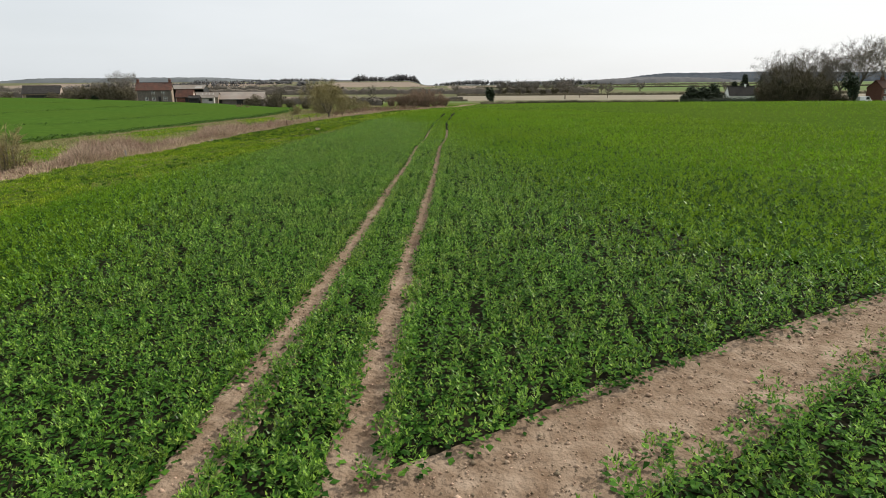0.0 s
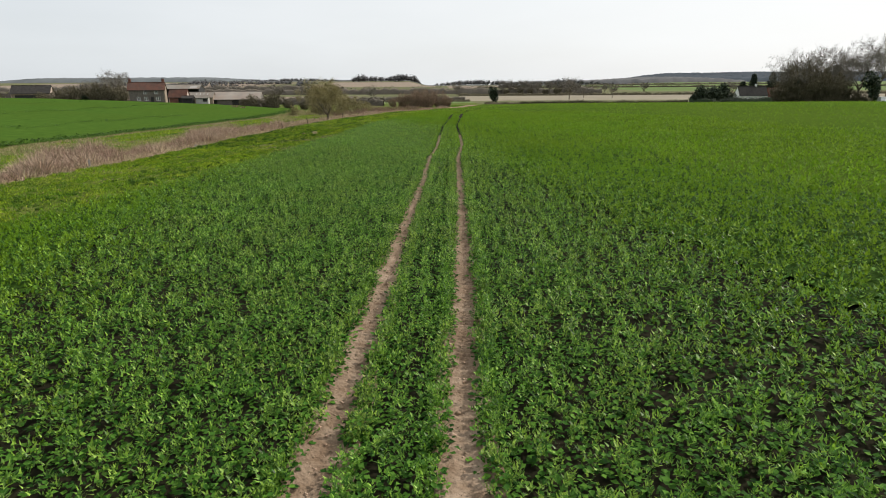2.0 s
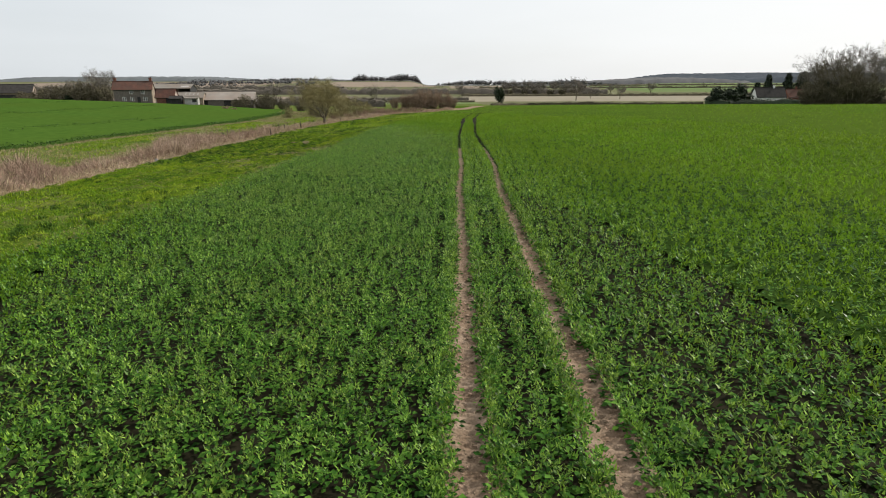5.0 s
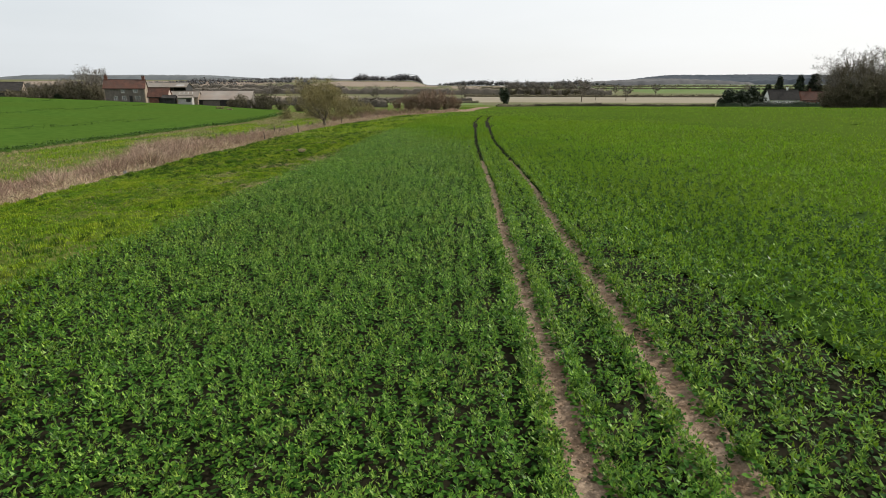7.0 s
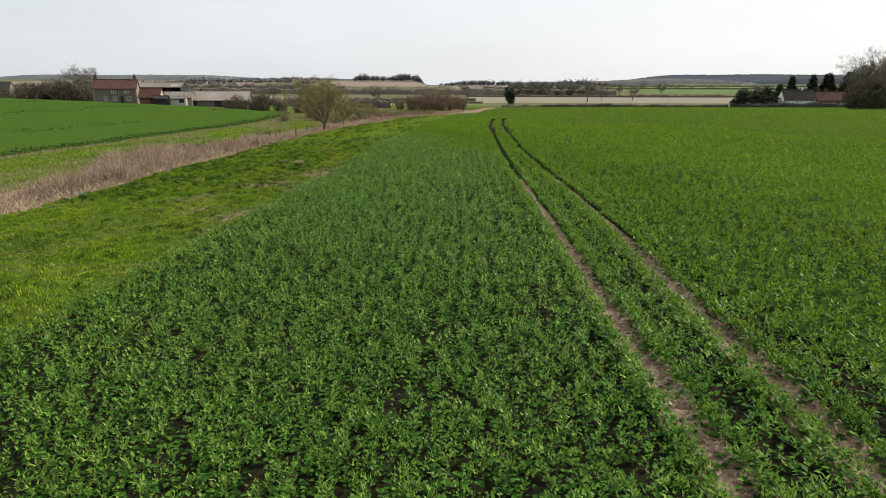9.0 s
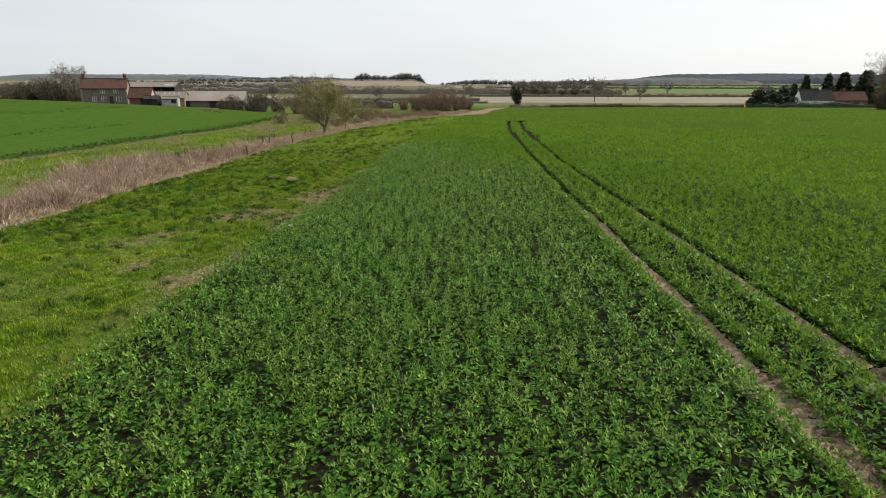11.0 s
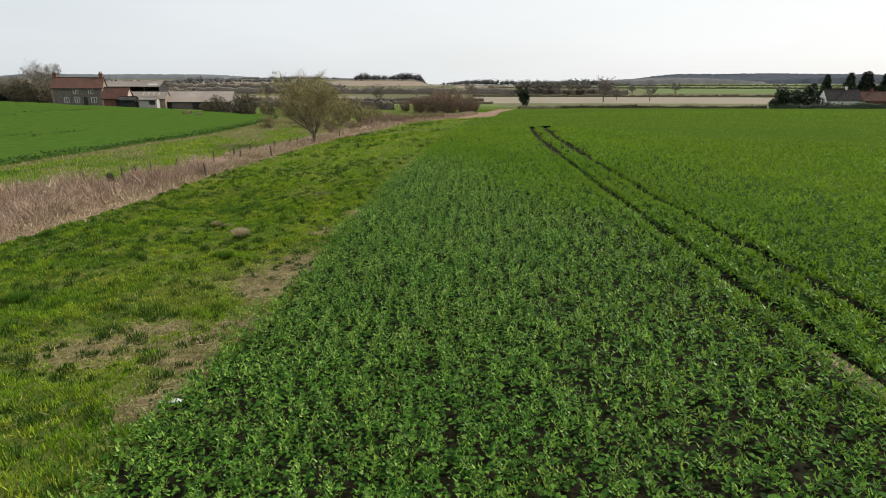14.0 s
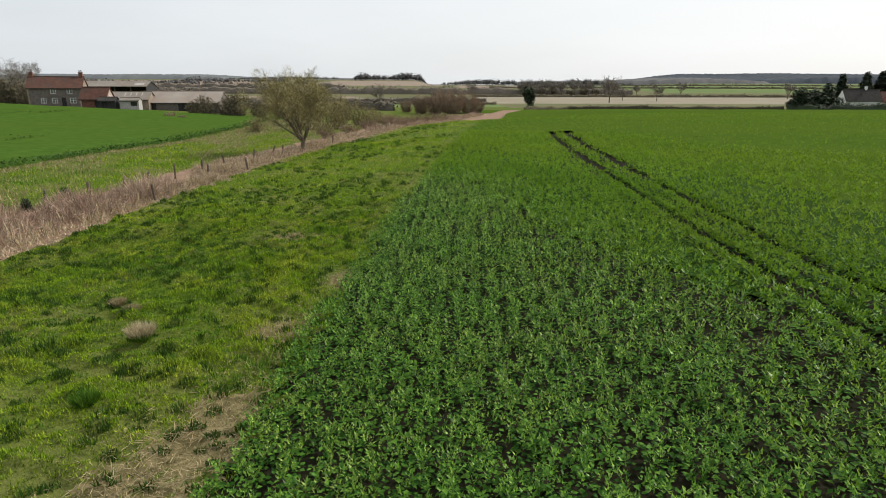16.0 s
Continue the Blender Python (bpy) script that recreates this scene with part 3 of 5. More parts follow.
plants(-60, 60, 8, 200, 0.5, 0.26, lambda x, y: (off_way(x, y) >= R2) & (off_way(x, y) < R3) & (np.abs(x) < 12 + y * 0.78), 0, 0, 7, 3.2, 23, True)
plants(-60, 190, 10, CROP_END, 1.1, 0.8, lambda x, y: (off_way(x, y) >= R3) & (y < 215) & (np.abs(x) < 12 + y * 0.78), 0, 0, 6, 2.7, 24, True)

# the closed stand below the top leaves, as a lumpy sheet
def understorey(xs, ys, lift, bump, seed, slot, keep):
    r = np.random.RandomState(seed)
    X, Y = np.meshgrid(xs, ys)
    X = X + r.uniform(-0.4, 0.4, X.shape) * (xs[1] - xs[0])
    Y = Y + r.uniform(-0.4, 0.4, Y.shape) * (ys[1] - ys[0])
    Z = land(X, Y) + (lift(X, Y) if callable(lift) else lift) * growth(X, Y) + r.uniform(-bump, bump, X.shape)
    nx_, ny_ = len(xs), len(ys)
    i = (np.arange(ny_ - 1)[:, None] * nx_ + np.arange(nx_ - 1)[None, :]).ravel()
    T = np.concatenate([np.stack([i, i + 1, i + nx_ + 1], -1), np.stack([i, i + nx_ + 1, i + nx_], -1)])
    V = np.stack([X, Y, Z], -1).reshape(-1, 3)
    c = V[T].mean(1)
    ok = keep(c[:, 0], c[:, 1])
    T = T[ok]
    used, inv = np.unique(T, return_inverse=True)
    crop.add(V[used], inv.reshape(-1, 3), slot)


def grown(x, y, m=0.42):
    return (x > crop_edge(y) + 0.35) & (y < field_end(x)) & (((np.abs(x - track_l(y)) > m) & (np.abs(x - track_r(y)) > m)) | (y > 150)) & ~on_bare(x, y, 0.8)


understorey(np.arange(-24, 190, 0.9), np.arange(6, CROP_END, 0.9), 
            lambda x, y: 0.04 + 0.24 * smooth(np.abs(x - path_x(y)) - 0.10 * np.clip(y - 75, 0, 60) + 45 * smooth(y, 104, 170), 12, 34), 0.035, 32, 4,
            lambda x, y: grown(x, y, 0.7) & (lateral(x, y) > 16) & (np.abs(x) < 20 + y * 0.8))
# low leaves that close the ground between the rows, darkened in colour for shade
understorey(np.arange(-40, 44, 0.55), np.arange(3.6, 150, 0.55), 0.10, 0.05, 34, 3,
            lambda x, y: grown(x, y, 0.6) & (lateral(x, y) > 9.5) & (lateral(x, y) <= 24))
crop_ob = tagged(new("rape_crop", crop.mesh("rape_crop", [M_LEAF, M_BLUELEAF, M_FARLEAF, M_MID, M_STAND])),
                 "dense knee-high green rape crop sown in rows", "crop", kind="stuff")
print("crop triangles", len(crop_ob.data.polygons))

# ---------------------------------------------------------------- the field beyond the ditch
LF_Y = (40, 88, 130, 155, 178, 200, 214)
LF_X = (-56, -51.5, -47.6, -45, -43.5, -45, -49.5)


def left_edge(y):
    return lerp(y, LF_Y, LF_X)


def left_end(x):
    return lerp(x, (-190, -140, -115, -88, -66, -52, -46), (236, 220, 211, 202, 203, 210, 214))


lcrop = Geo()
rl = np.random.RandomState(41)


def left_plants(step, leaves, size, x0, x1):
    xs, ys = np.arange(x0, x1, step * 0.9), np.arange(46, 236, step)
    X, Y = [a.ravel() for a in np.meshgrid(xs, ys)]
    X = X + rl.uniform(-0.4, 0.4, len(X)) * step
    Y = Y + rl.uniform(-0.5, 0.5, len(X)) * step
    off = left_edge(Y) - X
    ok = (off > rl.uniform(0, 0.5, len(X))) & (off < 0.4 + 3.2 * rl.rand(len(X)) ** 2) & (Y < left_end(X)) & (X > -34 - 0.80 * Y)
    X, Y = X[ok], Y[ok]
    n = len(X)
    for k in range(leaves):
        f = (k + rl.rand(n)) / leaves
        az = rl.uniform(0, 2 * np.pi, n)
        P = np.stack([X, Y, land(X, Y) + 0.38 * growth(X, Y) * (0.35 + 0.6 * f)], -1)
        ln = size * rl.uniform(0.10, 0.2, n)
        lcrop.add(*leaf2(P, az, rl.uniform(0, 1.1, n), ln, ln * 0.6, rl.uniform(0, 0.4, n)), 0)


left_plants(0.3, 4, 1.6, -60, -40)
# rows of taller plants beside the wheel tracks in the field: (offset from the edge, y0, y1)
for off_, ya, yb in ((13.5, 60, 150), (15.6, 70, 150), (34.0, 110, 190), (36.2, 120, 188), (58.0, 150, 200)):
    k = int((yb - ya) * 5)
    RY = rl.uniform(ya, yb, k)
    RY = RY[(np.sin(RY * 0.31 + off_) + 0.7 * np.sin(RY * 0.83) + rl.normal(0, 0.3, k)) > -0.1]
    RX = left_edge(RY) - off_ + rl.normal(0, 0.14, len(RY))
    for q in range(3):
        ln = 1.1 * rl.uniform(0.12, 0.22, len(RY))
        lcrop.add(*leaf2(np.stack([RX, RY, land(RX, RY) + rl.uniform(0.25, 0.52, len(RY))], -1), rl.uniform(0, 2 * np.pi, len(RY)), rl.uniform(0.1, 1.2, len(RY)), ln, ln * 0.6, rl.uniform(0, 0.4, len(RY))), 0)
xs_, ys_ = np.arange(-190, -44, 1.0), np.arange(44, 240, 1.0)
LX, LY = np.meshgrid(xs_, ys_)
LX = LX + rl.uniform(-0.3, 0.3, LX.shape)
LY = LY + rl.uniform(-0.3, 0.3, LY.shape)
LZ = land(LX, LY) + 0.30 * growth(LX, LY) * (0.15 + 0.85 * smooth(left_edge(LY) - LX, 0.3, 2.5)) + rl.uniform(-0.02, 0.02, LX.shape)
li = (np.arange(len(ys_) - 1)[:, None] * len(xs_) + np.arange(len(xs_) - 1)[None, :]).ravel()
LT = np.concatenate([np.stack([li, li + 1, li + len(xs_) + 1], -1), np.stack([li, li + len(xs_) + 1, li + len(xs_)], -1)])
LV = np.stack([LX, LY, LZ], -1).reshape(-1, 3)
lc = LV[LT].mean(1)
loff = left_edge(lc[:, 1]) - lc[:, 0]
lok = (loff > 0.5) & (lc[:, 1] < left_end(lc[:, 0]) - 0.5)
LT = LT[lok]
lu, linv = np.unique(LT, return_inverse=True)
lcrop.add(LV[lu], linv.reshape(-1, 3), 1)
tagged(new("cereal_crop", lcrop.mesh("cereal_crop", [M_EDGECROP, M_CEREAL])), "even green young crop on the slope below the farm", "crop", kind="stuff")

# ---------------------------------------------------------------- meadow grass


def ribbon(P, D, L, W, r):
    """Thin tapering blades of two triangles."""
    side = np.cross(D, r.normal(size=P.shape))
    side /= np.linalg.norm(side, axis=1)[:, None] + 1e-9
    mid = P + D * (L * 0.45)[:, None]
    V = np.stack([P, mid + side * (W / 2)[:, None], P + D * L[:, None], mid - side * (W / 2)[:, None]], 1)
    n = len(P)
    T = (np.array([(0, 1, 2), (0, 2, 3)])[None] + 4 * np.arange(n)[:, None, None]).reshape(-1, 3)
    return V.reshape(-1, 3), T


def blades(P, height, width, lean, r):
    """Grass blades of one triangle, standing on P."""
    n = len(P)
    az = r.uniform(0, 2 * np.pi, n)
    le = r.uniform(0, 1, n) * lean
    sa = r.uniform(0, 2 * np.pi, n)
    s = np.stack([np.cos(sa), np.sin(sa), np.zeros(n)], -1) * (width / 2)[:, None]
    tip = P + np.stack([np.cos(az) * le * height, np.sin(az) * le * height, height * np.sqrt(np.clip(1 - 0.6 * le * le, 0.1, 1))], -1)
    V = np.stack([P - s, P + s, tip], 1)
    T = np.arange(3 * n).reshape(-1, 3)
    return V.reshape(-1, 3), T


def wave(x, y):
    return np.sin(x * 0.8 + 1.7 * np.sin(y * 0.33)) * np.sin(y * 0.61 + 1.3 * np.sin(x * 0.5)) + 0.5 * np.sin(x * 2.3 + y * 1.1) * np.sin(y * 1.9 - x)


def meadow_points(n, x0, x1, y0, y1, r):
    X, Y = r.uniform(x0, x1, n), r.uniform(y0, y1, n)
    ok = (X < crop_edge(Y) + 0.25) & (X > ditch(Y) - 0.4)
    return X[ok], Y[ok]


# straw-coloured patches along the crop: (x, y, half width, half length)
STRAW = ((-17.0, 75.4, 1.9, 1.3), (-14.9, 75.4, 1.2, 1.3), (-14.2, 76.6, 1.1, 1.0), (-14.0, 81.9, 0.9, 1.2),
         (-14.7, 79.8, 0.7, 1.0), (-14.6, 72.7, 0.9, 0.7), (-14.0, 82.9, 0.9, 1.0), (-14.3, 81.7, 1.0, 0.9), (-15.0, 80.8, 0.7, 0.9),
         (-13.9, 86.8, 0.9, 1.1), (-12.9, 90.7, 0.6, 1.2), (-16.2, 96.7, 1.1, 0.8), (-16.0, 76.7, 1.3, 0.6),
         (-14.0, 73.5, 1.0, 1.0),
         (-19.3, 72.4, 1.6, 0.8), (-20.3, 70.9, 1.2, 0.7), (-17.1, 75.3, 1.1, 0.8), (-14.6, 74.9, 0.8, 1.0), (-14.3, 79.9, 0.8, 1.4),
         (-15.9, 65.3, 1.2, 0.8), (-15.0, 66.5, 1.0, 0.7), (-14.4, 67.9, 0.6, 0.7), (-18.1, 67.3, 0.8, 0.8), (-14.0, 63.2, 1.2, 0.6))


def straw(x, y):
    s = 0.0
    for sx, sy, a, b in STRAW:
        s = np.maximum(s, np.exp(-1.05 * (((x - sx) / a) ** 2 + ((y - sy) / b) ** 2)))
    return s


def hummock(x, y):
    """Small mounds of the rough turf."""
    a = np.sin(x * 3.1 + 1.9 * np.sin(y * 1.7)) * np.sin(y * 3.6 + 1.6 * np.sin(x * 1.3))
    b = np.sin(x * 6.3 + y * 2.2 + 2 * np.sin(x * 0.9)) * np.sin(y * 7.1 - x * 1.4)
    return (0.13 * np.clip(a, -0.35, 1) + 0.07 * b) * (1 - smooth(y, 110, 124)) * (1 - 0.7 * straw(x, y))


hx, hy = np.arange(-34, -8, 0.17), np.arange(30, 125, 0.19)
HX, HY = np.meshgrid(hx, hy)
HZ = land(HX, HY) + 0.05 + hummock(HX, HY)
hi = (np.arange(len(hy) - 1)[:, None] * len(hx) + np.arange(len(hx) - 1)[None, :]).ravel()
HT = np.concatenate([np.stack([hi, hi + 1, hi + len(hx) + 1], -1), np.stack([hi, hi + len(hx) + 1, hi + len(hx)], -1)])
HV = np.stack([HX, HY, HZ], -1).reshape(-1, 3)
hc = HV[HT].mean(1)
HT = HT[(hc[:, 0] < crop_edge(hc[:, 1]) + 0.1) & (hc[:, 0] > ditch(hc[:, 1]) - 0.6)]
hu, hinv = np.unique(HT, return_inverse=True)
turf = tagged(new("meadow_turf", mesh_np("meadow_turf", HV[hu], hinv.reshape(-1, 3), [M_MEADOW, M_STRAW], np.where((straw(HV[hu][hinv.reshape(-1, 3)].mean(1)[:, 0], HV[hu][hinv.reshape(-1, 3)].mean(1)[:, 1]) + np.random.RandomState(2).normal(0, 0.12, len(HT))) > 0.5, 1, 0))), "hummocky rough meadow turf", "meadow", kind="structure")
turf.data.polygons.foreach_set("use_smooth", np.ones(len(turf.data.polygons), dtype=bool))
grass = Geo()
rg = np.random.RandomState(51)


def sward(n, area, per, h, w):
    X, Y = meadow_points(n, *area, rg)
    hh = h * (1 + 0.45 * wave(X, Y))
    X, Y, hh = np.repeat(X, per), np.repeat(Y, per), np.repeat(hh, per)
    X = X + rg.normal(0, 0.06 * w / 0.016, len(X))
    Y = Y + rg.normal(0, 0.06 * w / 0.016, len(X))
    P = np.stack([X, Y, land(X, Y) + 0.04 + hummock(X, Y)], -1)
    hh = np.clip(hh, 0.05, 1) * rg.uniform(0.6, 1.4, len(X))
    V, T = blades(P, hh, w * rg.uniform(0.6, 1.4, len(X)), 0.95, rg)
    # beside the crop and in loose patches the grass is dead and bleached
    d = crop_edge(Y) - X
    dry = (0.45 * wave(X * 0.45 + 3, Y * 0.35) + 0.35 * wave(X * 1.7, Y * 1.9 + 2) + 1.5 * straw(X, Y) + 0.6 * np.exp(-((d - 0.4) / 0.8) ** 2) + rg.normal(0, 0.42, len(X))) > 0.78
    V[2::3, 2] -= np.where(dry, 0.55, 0.0) * hh
    lush = (hummock(X + 0.3, Y) + 0.075 * wave(X * 0.6, Y * 0.45 + 1) + rg.normal(0, 0.03, len(X))) < -0.055
    m = np.where(dry, 1, np.where(lush, 2, 0))
    grass.v.append(V.astype(np.float32))
    grass.t.append(T + grass.n)
    grass.m.append(m)
    grass.n += len(V)


sward(56000, (-29, -11.5, 72, 101), 7, 0.10, 0.028)
sward(22000, (-31, -12, 58, 72), 7, 0.10, 0.030)
sward(3000, (-29, -10, 101, 105), 6, 0.125, 0.04)
sward(9000, (-32, -8, 104, 150), 6, 0.16, 0.045)
sward(15000, (-34, -14, 26, 58), 6, 0.14, 0.045)
sward(4000, (-26, 12, 150, 220), 6, 0.17, 0.09)
# loose straw lying over the bleached patches
pick = rg.randint(0, len(STRAW), 11000)
SA = np.array(STRAW)[pick]
XS, YS = SA[:, 0] + rg.normal(0, 0.85, len(pick)) * SA[:, 2], SA[:, 1] + rg.normal(0, 0.85, len(pick)) * SA[:, 3]
on = XS < crop_edge(YS) + 0.2
XS, YS = XS[on], YS[on]
DS = np.stack([rg.normal(0, 1, len(XS)), rg.normal(0, 1, len(XS)), rg.normal(0.12, 0.25, len(XS))], -1)
DS /= np.linalg.norm(DS, axis=1)[:, None]
VS, TS = ribbon(np.stack([XS, YS, land(XS, YS) + 0.07 + hummock(XS, YS) + rg.uniform(0, 0.05, len(XS))], -1), DS, rg.uniform(0.10, 0.28, len(XS)), rg.uniform(0.008, 0.016, len(XS)), rg)
grass.add(VS, TS, 1)
# the strip of rough pasture on the far side of the ditch
nx2 = 20000
X2, Y2 = rg.uniform(-62, -28, nx2), rg.uniform(50, 205, nx2)
ok2 = (X2 > left_edge(Y2)) & (X2 < ditch(Y2) - 7.0)
X2, Y2 = np.repeat(X2[ok2], 6), np.repeat(Y2[ok2], 6)
X2, Y2 = X2 + rg.normal(0, 0.2, len(X2)), Y2 + rg.normal(0, 0.2, len(X2))
V2, T2 = blades(np.stack([X2, Y2, land(X2, Y2)], -1), 0.22 * rg.uniform(0.5, 1.5, len(X2)), 0.055 * rg.uniform(0.6, 1.4, len(X2)), 0.9, rg)
e2 = X2 - left_edge(Y2)
dry2 = (0.8 * wave(X2 * 0.35, Y2 * 0.14) + 1.1 * np.exp(-((e2 - 1.0) / 1.6) ** 2) + rg.normal(0, 0.3, len(X2)) + 0.5 * smooth(Y2, 135, 160)) > 0.02
grass.v.append(V2.astype(np.float32))
grass.t.append(T2 + grass.n)
grass.m.append(np.where(dry2, 1, np.where(wave(X2 * 0.5 + 4, Y2 * 0.25) + rg.normal(0, 0.25, len(X2)) > 0.75, 2, 0)))
grass.n += len(V2)
# dark coarse tufts
k = 850
X3, Y3 = meadow_points(k * 3, -34, -8, 22, 190, rg)
keep3 = wave(X3 * 0.5 + 1, Y3 * 0.3 + 2) > -0.15
X3, Y3 = X3[keep3][:k], Y3[keep3][:k]
XN, YN = meadow_points(1300, -28, -13, 72, 110, rg)
s3 = np.concatenate([rg.uniform(0.10, 0.26, len(X3)), rg.uniform(0.07, 0.19, len(XN))])
X3, Y3 = np.concatenate([X3, XN]), np.concatenate([Y3, YN])
per = 42
X4, Y4, S4 = np.repeat(X3, per), np.repeat(Y3, per), np.repeat(s3, per)
a4, q4 = rg.uniform(0, 2 * np.pi, len(X4)), np.sqrt(rg.rand(len(X4)))
X4, Y4 = X4 + np.cos(a4) * q4 * S4 * 1.3, Y4 + np.sin(a4) * q4 * S4
V4, T4 = blades(np.stack([X4, Y4, land(X4, Y4) + 0.05 + hummock(X4, Y4)], -1), S4 * (1.35 - 0.6 * q4) * rg.uniform(0.8, 1.2, len(X4)), 0.035 + 0 * S4, 0.7, rg)
grass.add(V4, T4, 3)
tagged(new("meadow_grass", grass.mesh("meadow_grass", [M_GRASS, M_DRY, M_TUFT, M_CLUMP])), "rough green meadow grass with bleached patches and dark tufts", "grass", kind="stuff")
print("grass", sum(len(t) for t in grass.t))


def tussock(x, y, size, label, mats, seed):
    """A rounded clump of long dead grass drooping outward over a green foot."""
    r = np.random.RandomState(seed)
    g = Geo()
    n = 900
    a, q = r.uniform(0, 2 * np.pi, n), np.sqrt(r.rand(n))
    P = np.stack([np.cos(a) * q * size * 0.42, np.sin(a) * q * size * 0.42, np.zeros(n)], -1)
    D = np.stack([np.cos(a) * q * 0.75 + r.normal(0, 0.16, n), np.sin(a) * q * 0.75 + r.normal(0, 0.16, n), np.full(n, 1.0)], -1)
    D /= np.linalg.norm(D, axis=1)[:, None]
    g.add(*ribbon(P, D, size * r.uniform(0.65, 1.1, n), np.full(n, 0.016), r), 0)
    m = 300
    a, q = r.uniform(0, 2 * np.pi, m), r.uniform(0.40, 0.62, m) * size
    g.add(*blades(np.stack([np.cos(a) * q, np.sin(a) * q, np.zeros(m)], -1), size * r.uniform(0.3, 0.7, m), np.full(m, 0.03), 0.8, r), 1)
    ob = new("grass_tussock", g.mesh("grass_tussock", mats))
    ob.location = (x, y, float(land(x, y) + hummock(x, y)) + 0.03)
    return tagged(ob, label, "tussock", "tussocks in the meadow")


tussock(-17.3, 86.5, 0.42, "bleached dome-shaped grass tussock on the green meadow", [M_BLEACHED, M_TUFT], 1)
tussock(-18.6, 88.6, 0.30, "low straw-coloured grass tussock in the meadow", [M_DRY, M_TUFT], 2)
tussock(-19.3, 89.2, 0.28, "low straw-coloured grass tussock in the meadow", [M_DRY, M_TUFT], 3)
tussock(-21.6, 79.2, 0.40, "dark green coarse grass tussock in the meadow", [M_TUFT, M_TUFT], 4)
tussock(-16.9, 83.4, 0.33, "dull green grass tussock in the meadow", [M_TUFT, M_TUFT], 5)

# ---------------------------------------------------------------- the ditch with its dead stalks
stalks = Geo()
rr = np.random.RandomState(61)


def stalk_belt(n, y0, y1, width, wmin, hmax, seed, fat=1.0, straw_share=0.0):
    r = np.random.RandomState(seed)
    Y = r.uniform(y0, y1, n)
    q = r.rand(n)
    X = ditch(Y) - q * width * (0.85 + 0.3 * np.sin(Y * 0.21)) + 0.35 * np.sin(Y * 1.1) + 0.25 * np.sin(Y * 2.9)
    ok = ~((q > 0.55) & (np.sin(Y * 0.16 + 2) > 0.75))
    X, Y, q = X[ok], Y[ok], q[ok]
    n = len(X)
    clump = 0.62 + 0.2 * np.sin(X * 2.1 - Y * 1.7) * np.sin(Y * 2.3 + X) + 0.38 * np.sin(X * 0.9 + Y * 0.5) * np.sin(Y * 0.55 + 1)
    H = (0.30 + (hmax - 0.30) * smooth(q, 0.08, 0.45)) * clump * r.uniform(0.55, 1.25, n)
    D = np.stack([r.normal(0, 0.55, n), r.normal(0, 0.55, n), np.ones(n)], -1)
    D /= np.linalg.norm(D, axis=1)[:, None]
    P = np.stack([X, Y, land(X, Y) - 0.05], -1)
    pale = (r.rand(n) < np.maximum(0.92 - 0.85 * smooth(q, 0.10, 0.38), straw_share))
    V, T = ribbon(P, D, H, fat * r.uniform(wmin, wmin * 2.2, n), r)
    stalks.v.append(V.astype(np.float32))
    stalks.t.append(T + stalks.n)
    stalks.m.append(np.repeat(np.where(pale, 1, 0), 2))
    stalks.n += len(V)
    # arching bramble canes and bent tops
    m = n // 3
    i = r.randint(0, n, m)
    top = P[i] + D[i] * (H[i] * 0.85)[:, None]
    a = r.uniform(0, 2 * np.pi, m)
    D2 = np.stack([np.cos(a), np.sin(a), r.uniform(-0.7, 0.2, m)], -1)
    D2 /= np.linalg.norm(D2, axis=1)[:, None]
    stalks.add(*ribbon(top, D2, r.uniform(0.15, 0.5, m), fat * r.uniform(wmin, wmin * 1.6, m), r), 0)


stalk_belt(44000, 50, 112, 9.6, 0.026, 1.75, 62)
stalk_belt(16000, 110, 128, 5.6, 0.026, 0.9, 66, 1.0, 0.7)
stalk_belt(15000, 128, 172, 6.0, 0.038, 0.9, 63, 1.0, 0.6)
stalk_belt(7000, 24, 50, 9.0, 0.035, 0.8, 64, 1.0, 0.5)
stalk_belt(11000, 172, 262, 8.0, 0.075, 1.2, 65, 1.0, 0.15)
tagged(new("dead_stalks", stalks.mesh("dead_stalks", [M_REED, M_BLEACHED])), "belt of pinkish brown dead stalks and brambles along a ditch", "dead stalks", kind="stuff")
print("stalks", sum(len(t) for t in stalks.t))

# ---------------------------------------------------------------- old fence on the ditch bank
fence = tagged(new("fence"), "row of weathered wooden stakes leaning along the ditch", "fence")
POSTS = ((-33.6, 103.5), (-32.9, 107.2), (-32.2, 110.4), (-31.3, 112.9), (-30.6, 115.2), (-29.8, 117.6), (-29.1, 121.2), (-28.5, 124.6), (-28.0, 127.6), (-27.6, 130.2),
         (-26.9, 133.8), (-26.4, 136.6), (-24.9, 141.0), (-22.8, 146.4), (-27.4, 117.9), (-25.5, 121.5), (-26.9, 108.0))
for i, (px, py) in enumerate(POSTS):
    bm = bmesh.new()
    hgt, rad = 0.85 + 0.3 * rr.rand(), 0.075 + 0.035 * rr.rand()
    bmesh.ops.create_cone(bm, cap_ends=True, segments=7, radius1=rad, radius2=rad * 0.85, depth=hgt + 0.3)
    for v in bm.verts:
        v.co.z += hgt / 2 - 0.15
        if v.co.z > hgt * 0.8:
            v.co.z += 0.08 * (v.co.x / rad) + 0.03 * rr.rand()
    stake = part("stake", bm, M_POST, fence)
    stake.matrix_local = pose(px, py, float(land(px, py)), rr.normal(0, 5), rr.normal(0, 6), rr.uniform(0, 360))

# small finds: a torn white sack by the crop, a pale board and a split stake on the ditch bank


